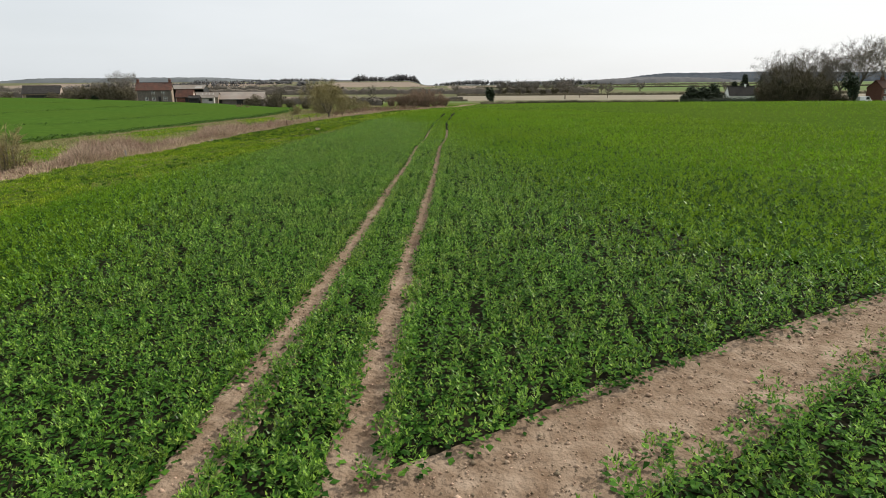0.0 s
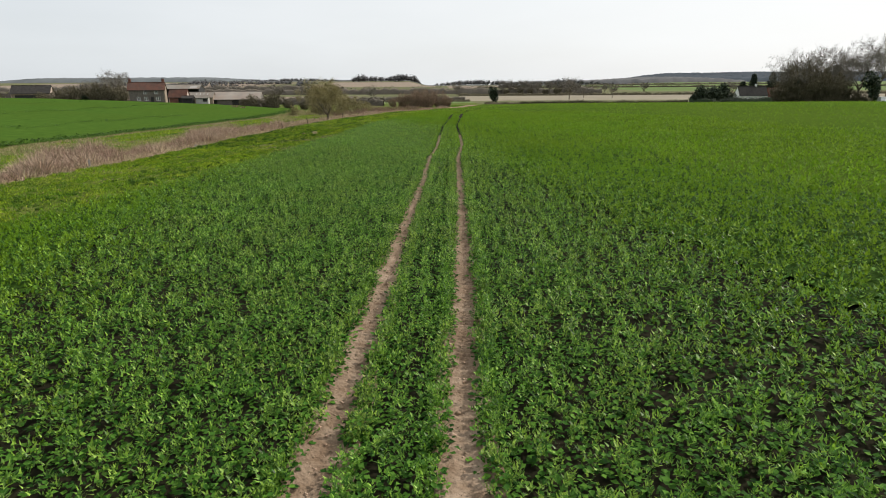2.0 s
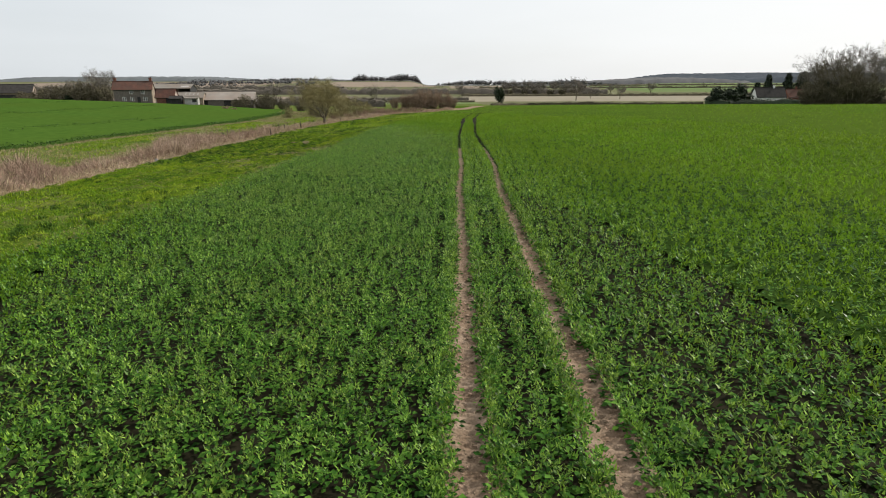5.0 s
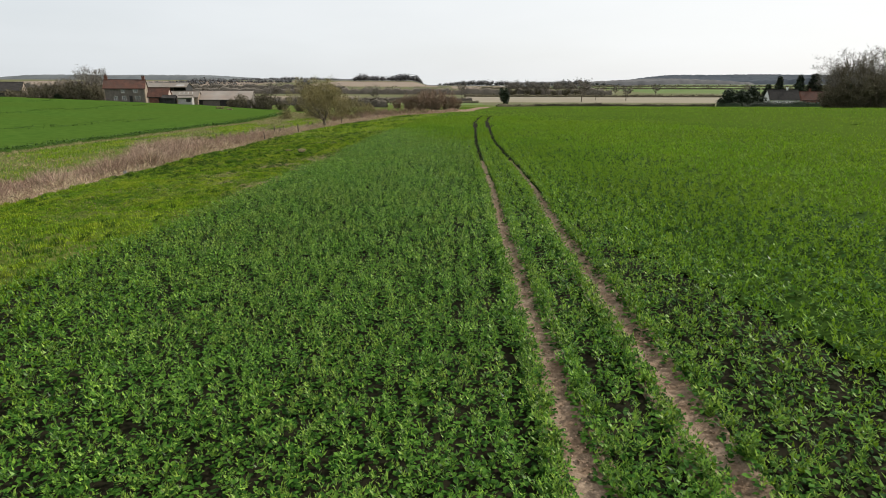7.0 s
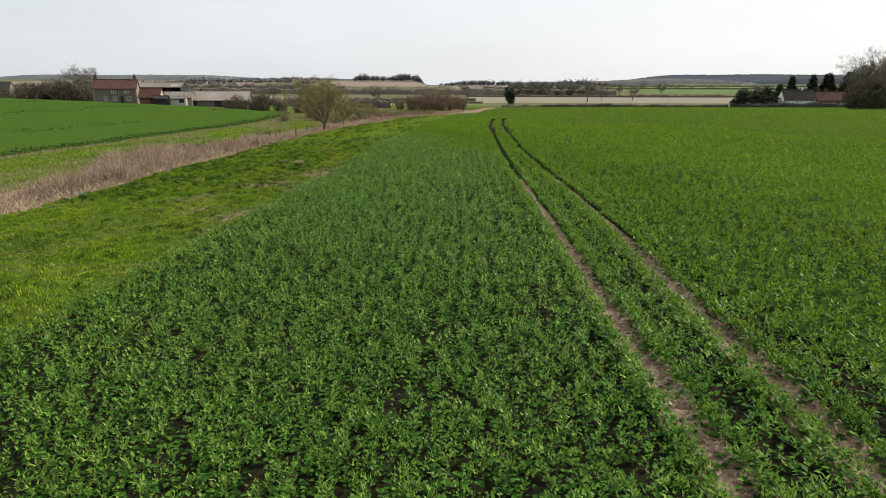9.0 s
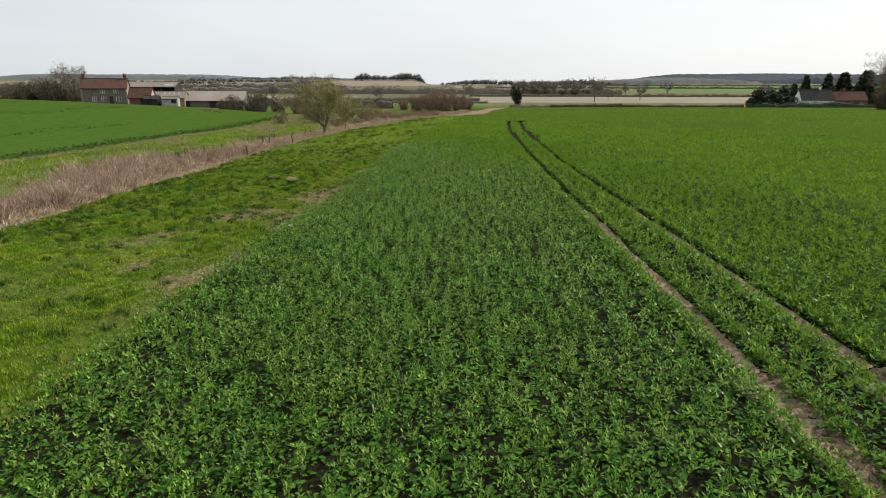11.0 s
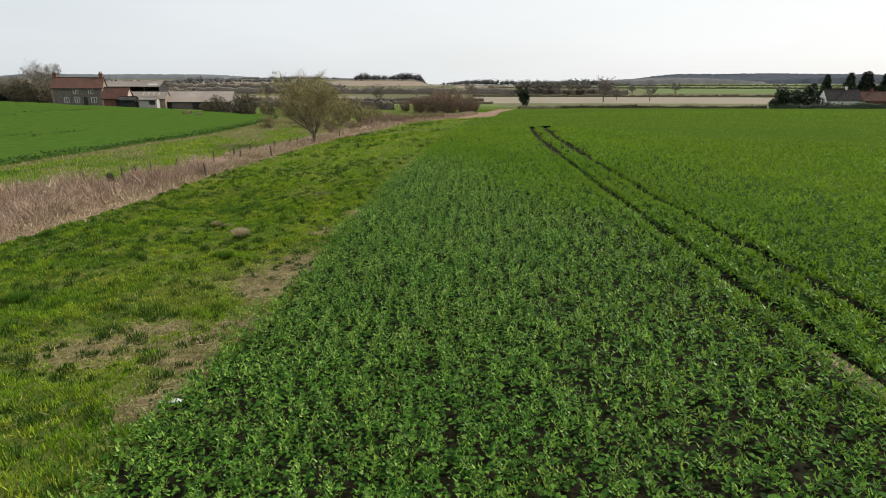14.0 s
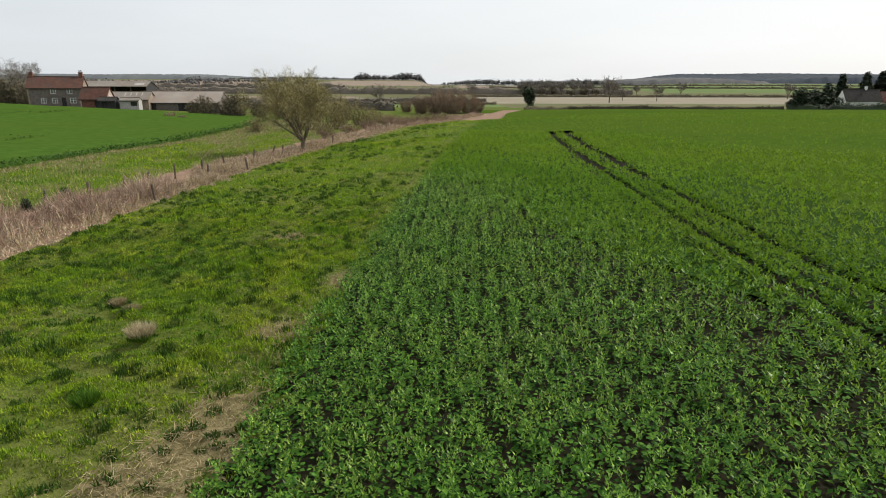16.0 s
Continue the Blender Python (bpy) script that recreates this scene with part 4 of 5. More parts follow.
def crumpled(name, label, category, x, y, lx, ly, hgt, material, seed, turn=0):
    """A creased sheet lying in folds, closed below."""
    r = np.random.RandomState(seed)
    n = 9
    U, W = np.meshgrid(np.linspace(-1, 1, n), np.linspace(-1, 1, n))
    Zc = hgt * (1 - np.maximum(np.abs(U), np.abs(W)) ** 3) * r.uniform(0.35, 1.0, U.shape)
    Xc, Yc = U * lx / 2 * r.uniform(0.75, 1.1, U.shape), W * ly / 2 * r.uniform(0.75, 1.1, U.shape)
    i = (np.arange(n - 1)[:, None] * n + np.arange(n - 1)[None, :]).ravel()
    T = np.concatenate([np.stack([i, i + 1, i + n + 1], -1), np.stack([i, i + n + 1, i + n], -1)])
    ob = new(name, mesh_np(name, np.stack([Xc, Yc, Zc], -1).reshape(-1, 3), T, [material]))
    ob.matrix_world = pose(x, y, float(land(x, y) + hummock(x, y)) + 0.06, 0, 0, turn)
    return tagged(ob, label, category)


crumpled("torn_sack", "torn white plastic sack lying by the crop edge", "sack", -14.10, 72.65, 0.26, 0.12, 0.06, M_WHITE, 5, 12)
crumpled("torn_sack", "scrap of pale plastic lying in straw litter", "sack", -14.42, 72.75, 0.14, 0.10, 0.05, M_BOARDS, 6, 50)
for bx, by, bw, bh, lean, label in ((-30.0, 57.0, 0.16, 0.75, 6, "pale upright board among dead stalks by the ditch"), (-28.2, 74.6, 0.24, 0.34, -8, "pale flat board leaning among dead stalks")):
    bm = bmesh.new()
    box(bm, -bw / 2, bw / 2, -0.02, 0.02, -0.2, bh)
    bmesh.ops.bevel(bm, geom=bm.edges[:], offset=0.006, segments=1, affect="EDGES")
    me = bpy.data.meshes.new("board")
    bm.to_mesh(me)
    bm.free()
    me.materials.append(M_BOARDS)
    board = new("board", me)
    board.matrix_world = pose(bx, by, float(land(bx, by)), lean, lean * 0.5, 12)
    tagged(board, label, "board", "boards by the ditch")

# ---------------------------------------------------------------- trees


def tube(g, pts, radii, sides, slot=0):
    pts, radii = np.asarray(pts, dtype=float), np.asarray(radii, dtype=float)
    t = np.gradient(pts, axis=0)
    t /= np.linalg.norm(t, axis=1)[:, None] + 1e-9
    ref = np.where(np.abs(t[:, 2:3]) > 0.9, np.array([[1.0, 0, 0]]), np.array([[0, 0, 1.0]]))
    a = np.cross(t, ref)
    a /= np.linalg.norm(a, axis=1)[:, None] + 1e-9
    b = np.cross(t, a)
    an = 2 * np.pi * np.arange(sides) / sides
    V = pts[:, None] + radii[:, None, None] * (np.cos(an)[None, :, None] * a[:, None] + np.sin(an)[None, :, None] * b[:, None])
    T = []
    for i in range(len(pts) - 1):
        for j in range(sides):
            p, q = i * sides + j, i * sides + (j + 1) % sides
            T += [(p, q, q + sides), (p, q + sides, p + sides)]
    g.add(V.reshape(-1, 3), T, slot)


def bare_tree(seed, height, spread, trunk_r, stems, levels, twigs, twig_len, twig_w, upright=0.5, fork=0.2):
    """Trunk, limbs and branches as tapering tubes, fine twigs as thin blades. Returns the two meshes' data."""
    r = np.random.RandomState(seed)
    wood, fine = Geo(), Geo()
    tips = []

    def branch(p, d, length, rad, level):
        n = 5 if level < 2 else 4
        pts, rads = [p], [rad]
        q, dd = p.copy(), d.copy()
        for i in range(1, n):
            dd = dd + r.normal(0, 0.16 + 0.05 * level, 3) + np.array([0, 0, 0.10 * upright])
            dd /= np.linalg.norm(dd)
            q = q + dd * length / (n - 1)
            pts.append(q)
            rads.append(rad * (1 - 0.68 * i / (n - 1)))
        tube(wood, pts, rads, 7 if level == 0 else (5 if level == 1 else 3))
        pts = np.array(pts)
        if level >= levels:
            tips.append((pts, length))
            return
        kids = r.randint(3, 6) if level else r.randint(4, 7)
        for k in range(kids):
            f = r.uniform(0.35, 1.0) if k else 1.0
            x = f * (n - 1)
            i = min(int(x), n - 2)
            base = pts[i] + (pts[i + 1] - pts[i]) * (x - i)
            out = r.normal(0, 1, 3)
            out[2] = abs(out[2]) * 0.4
            out /= np.linalg.norm(out)
            nd = d * (0.55 + 0.3 * upright) + out * spread * (0.8 if k else 0.35)
            nd /= np.linalg.norm(nd)
            branch(base, nd, length * r.uniform(0.5, 0.75), rads[i] * r.uniform(0.4, 0.62), level + 1)

    base = np.array([0, 0, -0.3])
    if stems == 1:
        branch(base, np.array([0.0, 0.0, 1.0]), height * 0.42, trunk_r, 0)
    else:
        crown0 = np.array([0, 0, height * fork])
        tube(wood, [base, base * 0.3 + crown0 * 0.5, crown0], [trunk_r * 1.25, trunk_r, trunk_r * 0.95], 8)
        for s in range(stems):
            a = 2 * np.pi * (s + r.rand() * 0.6) / stems
            d = np.array([np.cos(a) * spread * 0.75, np.sin(a) * spread * 0.75, 1.0])
            branch(crown0 - np.array([0, 0, 0.1]), d / np.linalg.norm(d), height * r.uniform(0.36, 0.46), trunk_r * r.uniform(0.45, 0.65), 0)
    allp, alld, alll = [], [], []
    per = max(1, twigs // max(1, len(tips)))
    for pts, length in tips:
        f = r.uniform(0, len(pts) - 1.001, per)
        i = f.astype(int)
        p = pts[i] + (pts[i + 1] - pts[i]) * (f - i)[:, None]
        d = (pts[i + 1] - pts[i])
        d = d / (np.linalg.norm(d, axis=1)[:, None] + 1e-9) * 0.8 + r.normal(0, 0.6, (per, 3)) + np.array([0, 0, 0.25 * upright])
        d /= np.linalg.norm(d, axis=1)[:, None]
        allp.append(p), alld.append(d), alll.append(twig_len * r.uniform(0.4, 1.2, per))
    P, D, L = np.concatenate(allp), np.concatenate(alld), np.concatenate(alll)
    fine.add(*ribbon(P, D, L, twig_w * r.uniform(0.6, 1.4, len(P)), r))
    P2 = P + D * (L * 0.5)[:, None]
    D2 = D + r.normal(0, 0.5, D.shape)
    D2 /= np.linalg.norm(D2, axis=1)[:, None]
    fine.add(*ribbon(P2, D2, L * 0.7, twig_w * r.uniform(0.5, 1.0, len(P)), r))
    # bring the whole to the height asked for
    topz = max(v[:, 2].max() for v in fine.v + wood.v)
    k = height / topz
    for g in (wood, fine):
        g.v = [v * np.float32(k) for v in g.v]
    return wood, fine


def thicket(seed, height, rad, stems, twigs, twig_len, twig_w, wood_w=0.03):
    """Many stems from one root, clothed with twigs from the ground up."""
    r = np.random.RandomState(seed)
    wood, fine = Geo(), Geo()
    allp, alld = [], []
    per = max(2, twigs // stems)
    for s in range(stems):
        a, q = r.uniform(0, 2 * np.pi), np.sqrt(r.rand())
        b = np.array([np.cos(a), np.sin(a), 0]) * q * rad
        top = np.array([b[0] * 1.0, b[1] * 1.0, height * r.uniform(0.72, 1.0) * np.sqrt(max(0.12, 1 - 0.75 * q * q))])
        foot = np.array([b[0] * 0.45, b[1] * 0.45, -0.2])
        f = np.linspace(0, 1, 5)[:, None]
        pts = foot + (top - foot) * f + r.normal(0, 0.04 * height, (5, 3)) * np.sin(f * np.pi) * np.array([1, 1, 0.3])
        tube(wood, pts, wood_w * height ** 0.5 * (1.05 - 0.85 * f[:, 0]), 3)
        g = r.uniform(0.2, 3.99, per)
        i = g.astype(int)
        p = pts[i] + (pts[i + 1] - pts[i]) * (g - i)[:, None]
        d = np.array([np.cos(a) * 0.5 * q, np.sin(a) * 0.5 * q, 0.6]) + r.normal(0, 0.75, (per, 3))
        allp.append(p), alld.append(d / np.linalg.norm(d, axis=1)[:, None])
    P, D = np.concatenate(allp), np.concatenate(alld)
    L = twig_len * r.uniform(0.4, 1.2, len(P))
    fine.add(*ribbon(P, D, L, twig_w * r.uniform(0.5, 1.3, len(P)), r))
    return wood, fine


def plant_tree(name, label, category, group, made, mats, x, y, turn=0, scale=1.0, sink=0.0):
    ob = tagged(new(name), label, category, group)
    ob.matrix_basis = pose(x, y, float(land(x, y)) - sink, 0, 0, turn) @ Matrix.Scale(scale, 4)
    wood, fine = made
    geo_part("trunk", wood, [mats[0]], ob)
    geo_part("crown", fine, [mats[1]], ob)
    return ob


def again(ob, x, y, turn, scale, squash=1.0, sink=0.0):
    ob.scale = (1, 1, 1)
    return copy_thing(ob, pose(x, y, float(land(x, y)) - sink, 0, 0, turn) @ Matrix.Diagonal((scale, scale, scale * squash, 1)))


lone = plant_tree("lone_willow", "bare spreading willow with olive twigs beside the ditch", "tree", "", bare_tree(7, 9.4, 1.15, 0.28, 9, 3, 13000, 0.8, 0.028, 0.25, 0.12), (M_BARK, M_TWIG), -24.75, 139.0, 40)


def cards(n, shape, size, r, squash=1.0):
    """Small leaf clumps filling a shape: points and a mesh of folded diamonds."""
    P = shape(n)
    az = r.uniform(0, 2 * np.pi, n)
    ln = size * r.uniform(0.6, 1.4, n)
    return leaf2(P, az, r.uniform(-0.9, 0.9, n), ln, ln * 0.75 * squash, r.uniform(-0.3, 0.5, n))


def bush_shape(r, rad, height, lobes=6, low=0.0):
    c = np.stack([r.normal(0, 0.42, lobes) * rad, r.normal(0, 0.42, lobes) * rad, height * r.uniform(0.35, 0.68, lobes)], -1)
    s = np.stack([rad * r.uniform(0.4, 0.62, lobes), rad * r.uniform(0.4, 0.62, lobes), height * r.uniform(0.26, 0.36, lobes)], -1)

    def shape(n):
        i = r.randint(0, lobes, n)
        d = r.normal(size=(n, 3))
        d /= np.linalg.norm(d, axis=1)[:, None]
        p = c[i] + s[i] * d * (r.uniform(0.45, 1.05, n) ** 0.6)[:, None]
        p[:, 2] = np.maximum(p[:, 2], low + r.rand(n) * 0.4)
        return p

    return shape


def evergreen_bush(seed, rad, height, n, size):
    r = np.random.RandomState(seed)
    wood, leaf = Geo(), Geo()
    for k in range(4):
        a = r.uniform(0, 2 * np.pi)
        tube(wood, [(0, 0, -0.3), (0.2 * rad * np.cos(a), 0.2 * rad * np.sin(a), height * 0.35), (0.4 * rad * np.cos(a), 0.4 * rad * np.sin(a), height * 0.7)], [0.05 * height ** 0.5, 0.04 * height ** 0.5, 0.01], 5)
    leaf.add(*cards(n, bush_shape(r, rad, height, 8), size, r))
    return wood, leaf


def conifer(seed, rad, height, n, size):
    r = np.random.RandomState(seed)
    wood, leaf = Geo(), Geo()
    tube(wood, [(0, 0, -0.3), (0, 0, height * 0.5), (0, 0, height * 0.97)], [height * 0.02, height * 0.013, 0.02], 6)
    f = r.beta(1.1, 1.6, n)
    a = r.uniform(0, 2 * np.pi, n)
    tier = 0.75 + 0.3 * np.sin(f * 34 + 2 * np.sin(a * 2 + seed))
    q = rad * (1 - f) ** 0.85 * tier * r.uniform(0.35, 1.0, n) ** 0.6
    P = np.stack([np.cos(a) * q, np.sin(a) * q, height * (0.05 + 0.95 * f) - q * 0.18], -1)
    ln = size * r.uniform(0.6, 1.4, n)
    leaf.add(*leaf2(P, a + r.normal(0, 0.5, n), r.uniform(-0.5, 0.35, n), ln, ln * 0.6, r.uniform(0, 0.4, n)))
    return wood, leaf


# scrub, hedgerow trees and garden trees
scrub = plant_tree("willow_scrub", "tall brown leafless willow scrub by the ditch", "scrub", "scrub along the ditch",
                   thicket(12, 8.8, 3.8, 46, 3600, 1.4, 0.085), (M_BARK, M_BROWN), -4.5, 268, 10)
for x, y, turn, s, q in ((-10.5, 266, 80, 0.98, 1.0), (0.5, 272, 150, 0.9, 1.0), (-15, 270, 220, 0.85, 0.95), (3.5, 276, 300, 0.72, 0.9), (-7.5, 278, 20, 1.0, 1.02), (-20, 276, 120, 0.6, 0.9)):
    again(scrub, x, y, turn, s, q)
olive = plant_tree("willow_tree", "olive-brown leafless willow behind the ditch", "tree", "willows behind the ditch",
                   thicket(15, 7.0, 3.6, 26, 1900, 1.3, 0.075), (M_BARK, M_TWIG), -29, 182, 0)
for x, y, turn, s, q in ((-33.5, 178, 70, 0.95, 0.95), (-25.5, 196, 130, 0.85, 0.9), (-37, 190, 210, 0.9, 0.85), (-31, 205, 280, 0.95, 1.0), (-22.6, 190, 330, 0.62, 0.9), (-40, 172, 30, 0.55, 0.8), (-28, 168, 99, 0.5, 0.7)):
    again(olive, x, y, turn, s, q)
low = plant_tree("bramble_bush", "low reddish brown bramble bush on the ditch bank", "bush", "brambles on the bank",
                 thicket(18, 1.9, 2.0, 24, 1000, 0.7, 0.06), (M_BARK, M_BROWN), -19.5, 196, 0)
for x, y, turn, s in ((-22.5, 183, 50, 1.0), (-24.5, 172, 100, 0.9), (-16.5, 205, 140, 1.2), (-13, 214, 190, 1.3), (-26, 160, 230, 0.7), (-21, 208, 280, 1.4), (-9, 222, 310, 1.2), (-17, 190, 15, 1.0)):
    again(low, x, y, turn, s)
for x, y, turn, s in ((-61, 189, 40, 0.6), (-58.5, 188, 100, 0.45)):
    tagged(again(low, x, y, turn, s), "small dark bush on a bare patch in the green field", "bush", "bushes in the field")
shrub = again(olive, -36.2, 49.5, 60, 0.62, 0.95)
tagged(shrub, "small twiggy leafless willow on the far ditch bank", "tree", "willows behind the ditch")
# bushes below the farm
farmbush = plant_tree("garden_bush", "dense dark brown leafless thorn bush beside the farm", "bush", "bushes below the farm",
                      thicket(22, 5.6, 3.1, 36, 2400, 1.0, 0.10), (M_BARK, M_HEDGE), -54, 207, 0)
for x, y, turn, s, q in ((-60.5, 206, 60, 0.85, 0.9), (-50, 209, 120, 0.75, 0.8), (-46, 214, 180, 0.7, 0.75), (-42, 216, 240, 0.65, 0.7), (-57, 210, 290, 0.9, 0.95), (-64, 208, 10, 0.62, 0.8), (-38, 214, 333, 0.6, 0.7), (-33, 224, 45, 0.7, 0.75)):
    again(farmbush, x, y, turn, s, q)
# trees left of the farmhouse
farmtree = plant_tree("farm_tree", "tall bare grey-brown tree beside the farmhouse", "tree", "trees beside the farmhouse",
                      bare_tree(25, 12.0, 0.8, 0.24, 5, 3, 3000, 1.0, 0.05, 0.6, 0.2), (M_BARK, M_GREYTWIG), -117, 233, 0)
for x, y, turn, s, q in ((-123, 240, 90, 1.0, 1.05), (-129, 236, 180, 0.8, 0.85), (-134, 244, 250, 0.85, 0.9), (-112.5, 238, 310, 0.75, 0.85), (-141, 243, 20, 0.7, 0.75), (-178, 250, 120, 0.8, 0.9)):
    again(farmtree, x, y, turn, s, q)
for x, y, turn, s, q in ((-113, 227, 60, 1.05, 1.0), (-118.5, 229, 120, 1.15, 1.0), (-124, 231, 10, 1.2, 1.05), (-130, 232, 200, 1.1, 1.0), (-136, 234, 290, 1.2, 0.95), (-142, 236, 333, 1.05, 0.9), (-148, 237, 75, 1.0, 0.75), (-166, 238, 20, 1.1, 0.7)):
    again(farmbush, x, y, turn, s, q)
ever = plant_tree("evergreen_tree", "dense dark evergreen tree with a rounded crown", "tree", "evergreens by the cottages", evergreen_bush(31, 4.6, 8.6, 3200, 0.65), (M_BARK, M_EVERGREEN), 127.5, 298, 0)
for x, y, turn, s, q in ((133, 301, 60, 1.0, 0.95), (138.5, 304, 130, 1.05, 1.1), (143.5, 306, 200, 0.75, 0.8), (123.2, 297, 250, 0.65, 0.85), (129.5, 221.5, 300, 0.8, 0.8), (-128, 231, 20, 0.5, 0.6)):
    again(ever, x, y, turn, s, q)
ivy = plant_tree("ivy_tree", "field tree thickly clad in dark ivy", "tree", "", evergreen_bush(37, 2.7, 9.0, 2200, 0.7), (M_BARK, M_EVERGREEN), 30.0, 337, 0)
for x, y, turn, s in ((-33.0, 105.5, 10, 0.10), (-32.6, 108.9, 90, 0.11)):
    tagged(again(ivy, x, y, turn, s, 1.05), "squat fence stump smothered in dark ivy", "stump", "stumps on the ditch bank")
fir = plant_tree("conifer", "tall dark pointed conifer behind the cottages", "tree", "conifers behind the cottages", conifer(33, 4.4, 15.5, 2600, 1.2), (M_BARK, M_EVERGREEN), 189.2, 371, 0)
for x, y, turn, s, q in ((197.4, 365.6, 70, 1.1, 0.95), (206, 366, 140, 1.6, 0.68), (213, 360, 200, 1.6, 0.72), (220, 367, 280, 1.5, 0.75), (183.5, 372, 300, 1.0, 0.72), (228, 355, 20, 1.6, 0.8), (121.5, 214, 50, 0.5, 1.1)):
    again(fir, x, y, turn, s, q)
# the grove on the rise
big = plant_tree("grove_tree", "large bare grey tree with a rounded crown", "tree", "grove trees",
                 bare_tree(44, 20, 0.95, 0.42, 6, 3, 5200, 1.25, 0.055, 0.35, 0.22), (M_BARK, M_GREYTWIG), 127, 221, 0)
for x, y, turn, s, q in ((134.5, 226, 90, 0.98, 0.98), (121.5, 218, 200, 0.86, 0.85), (143, 228, 270, 1.0, 1.05), (150, 224, 20, 1.05, 1.08), (158, 226, 130, 1.1, 1.15), (167, 224, 310, 1.15, 1.15), (139, 219, 45, 0.8, 0.8)):
    again(big, x, y, turn, s, q)
thick = plant_tree("grove_thicket", "dense dark leafless thicket under the grove", "thicket", "thicket under the grove",
                   thicket(47, 9.2, 4.2, 40, 2600, 1.7, 0.15), (M_BARK, M_HEDGE), 117, 213, 0)
for x, y, turn, s, q in ((122, 212, 60, 1.15, 1.15), (127, 214, 130, 1.2, 1.25), (132, 213, 200, 1.1, 1.2), (137, 215, 260, 1.0, 1.05), (142, 214, 310, 0.7, 0.8), (146.5, 216, 20, 0.6, 0.6), (125, 219, 99, 1.3, 1.35), (131, 220, 180, 1.2, 1.2)):
    again(thick, x, y, turn, s, q)
clad = again(ivy, 142.5, 206, 30, 0.95, 1.25)
tagged(clad, "forked tree clad in dark ivy at the edge of the grove", "tree")


# ---------------------------------------------------------------- hedges and far woods


def hedge(pts, height, width, step, size, material, label, seed, name="hedge"):
    """An uneven hedge along a line, as many small leaf clumps."""
    r = np.random.RandomState(seed)
    g = Geo()
    for (x0, y0), (x1, y1) in zip(pts[:-1], pts[1:]):
        length = math.hypot(x1 - x0, y1 - y0)
        n = max(4, int(1.8 * length / step))
        f = r.rand(n)
        X = x0 + (x1 - x0) * f + r.normal(0, width * 0.3, n)
        Y = y0 + (y1 - y0) * f + r.normal(0, width * 0.3, n)
        hh = height * (0.85 + 0.22 * np.sin(X * 0.19 + seed) * np.sin(X * 0.07 + Y * 0.05) + 0.12 * np.sin(X * 0.63 + Y * 0.4))
        Z = land(X, Y) + 0.93 * hh * r.rand(n) ** 0.8
        # the close-grown inside
        m = max(3, int(length / max(0.7, height * 0.35)))
        fc = np.linspace(0, 1, m)
        cxh, cyh = x0 + (x1 - x0) * fc, y0 + (y1 - y0) * fc
        ch = 0.74 * height * (0.85 + 0.22 * np.sin(cxh * 0.19 + seed) * np.sin(cxh * 0.07 + cyh * 0.05) + 0.12 * np.sin(cxh * 0.63 + cyh * 0.4)) * r.uniform(0.8, 1.15, m)
        ux, uy = -(y1 - y0) / length * width * 0.32, (x1 - x0) / length * width * 0.32
        zb = land(cxh, cyh)
        core = np.stack([np.stack([cxh - ux, cyh - uy, zb - 0.3], -1), np.stack([cxh - ux * 0.8, cyh - uy * 0.8, zb + ch * 0.8], -1), np.stack([cxh, cyh, zb + ch], -1),
                         np.stack([cxh + ux * 0.8, cyh + uy * 0.8, zb + ch * 0.8], -1), np.stack([cxh + ux, cyh + uy, zb - 0.3], -1)], 1)
        tri = []
        for i in range(m - 1):
            for j in range(4):
                p = i * 5 + j
                tri += [(p, p + 5, p + 6), (p, p + 6, p + 1)]
        g.add(core.reshape(-1, 3), tri)
        ln = 0.75 * size * r.uniform(0.6, 1.4, n)
        g.add(*leaf2(np.stack([X, Y, Z], -1), r.uniform(0, 2 * np.pi, n), r.uniform(-0.8, 0.9, n), ln, ln * 0.7, r.uniform(-0.3, 0.4, n)))
    return tagged(new(name, g.mesh(name, [material])), label, name.replace("_", " "), "", "stuff")


hedge([(22, 292), (40, 302), (75, 304), (120, 298)], 1.7, 1.2, 0.05, 0.5, M_HEDGE, "clipped dark field hedge behind the crop", 1)
hedge([(120, 296), (128, 290), (142, 296), (150, 299), (164, 303)], 3.0, 1.8, 0.03, 0.6, M_EVERGREEN, "dark garden hedge before the white cottage", 2)
hedge([(163, 303), (185, 300)], 3.2, 1.6, 0.03, 0.6, M_EVERGREEN, "dark tall garden hedge beside the cottages", 22)
hedge([(-60, 372), (20, 376)], 1.6, 1.5, 0.10, 0.7, M_HEDGE, "low field hedge across the plain", 4)
hedge([(-300, 330), (-200, 318), (-110, 300), (-60, 290), (-25, 285)], 4.2, 4.0, 0.05, 1.0, M_BELT, "brown leafless hedgerow behind the farm", 5)
hedge([(-160, 420), (-60, 430), (20, 440)], 3.2, 3.0, 0.08, 1.0, M_BELT, "tall brown leafless hedgerow across the plain", 6)
hedge([(20, 560), (140, 562), (300, 570), (480, 560)], 3.0, 2.0, 0.16, 1.2, M_HEDGE, "dark field hedge across the plain", 7)
hedge([(-300, 640), (-100, 640), (60, 636), (170, 632)], 9, 10, 0.10, 1.5, M_BELT, "grey leafless belt of hedgerow trees", 8, "tree_belt")
hedge([(-700, 620), (-420, 600), (-300, 560), (-180, 520)], 8, 9, 0.10, 1.5, M_BELT, "brown leafless belt of hedgerow trees", 9, "tree_belt")
hedge([(60, 892), (300, 890), (700, 896), (1100, 890)], 3.2, 3, 0.35, 1.8, M_HEDGE, "dark field hedge on the rising plain", 11)
hedge([(260, 1060), (500, 1070), (720, 1055)], 3.5, 4, 0.4, 2.0, M_HEDGE, "dark field hedge on the rising plain", 12)
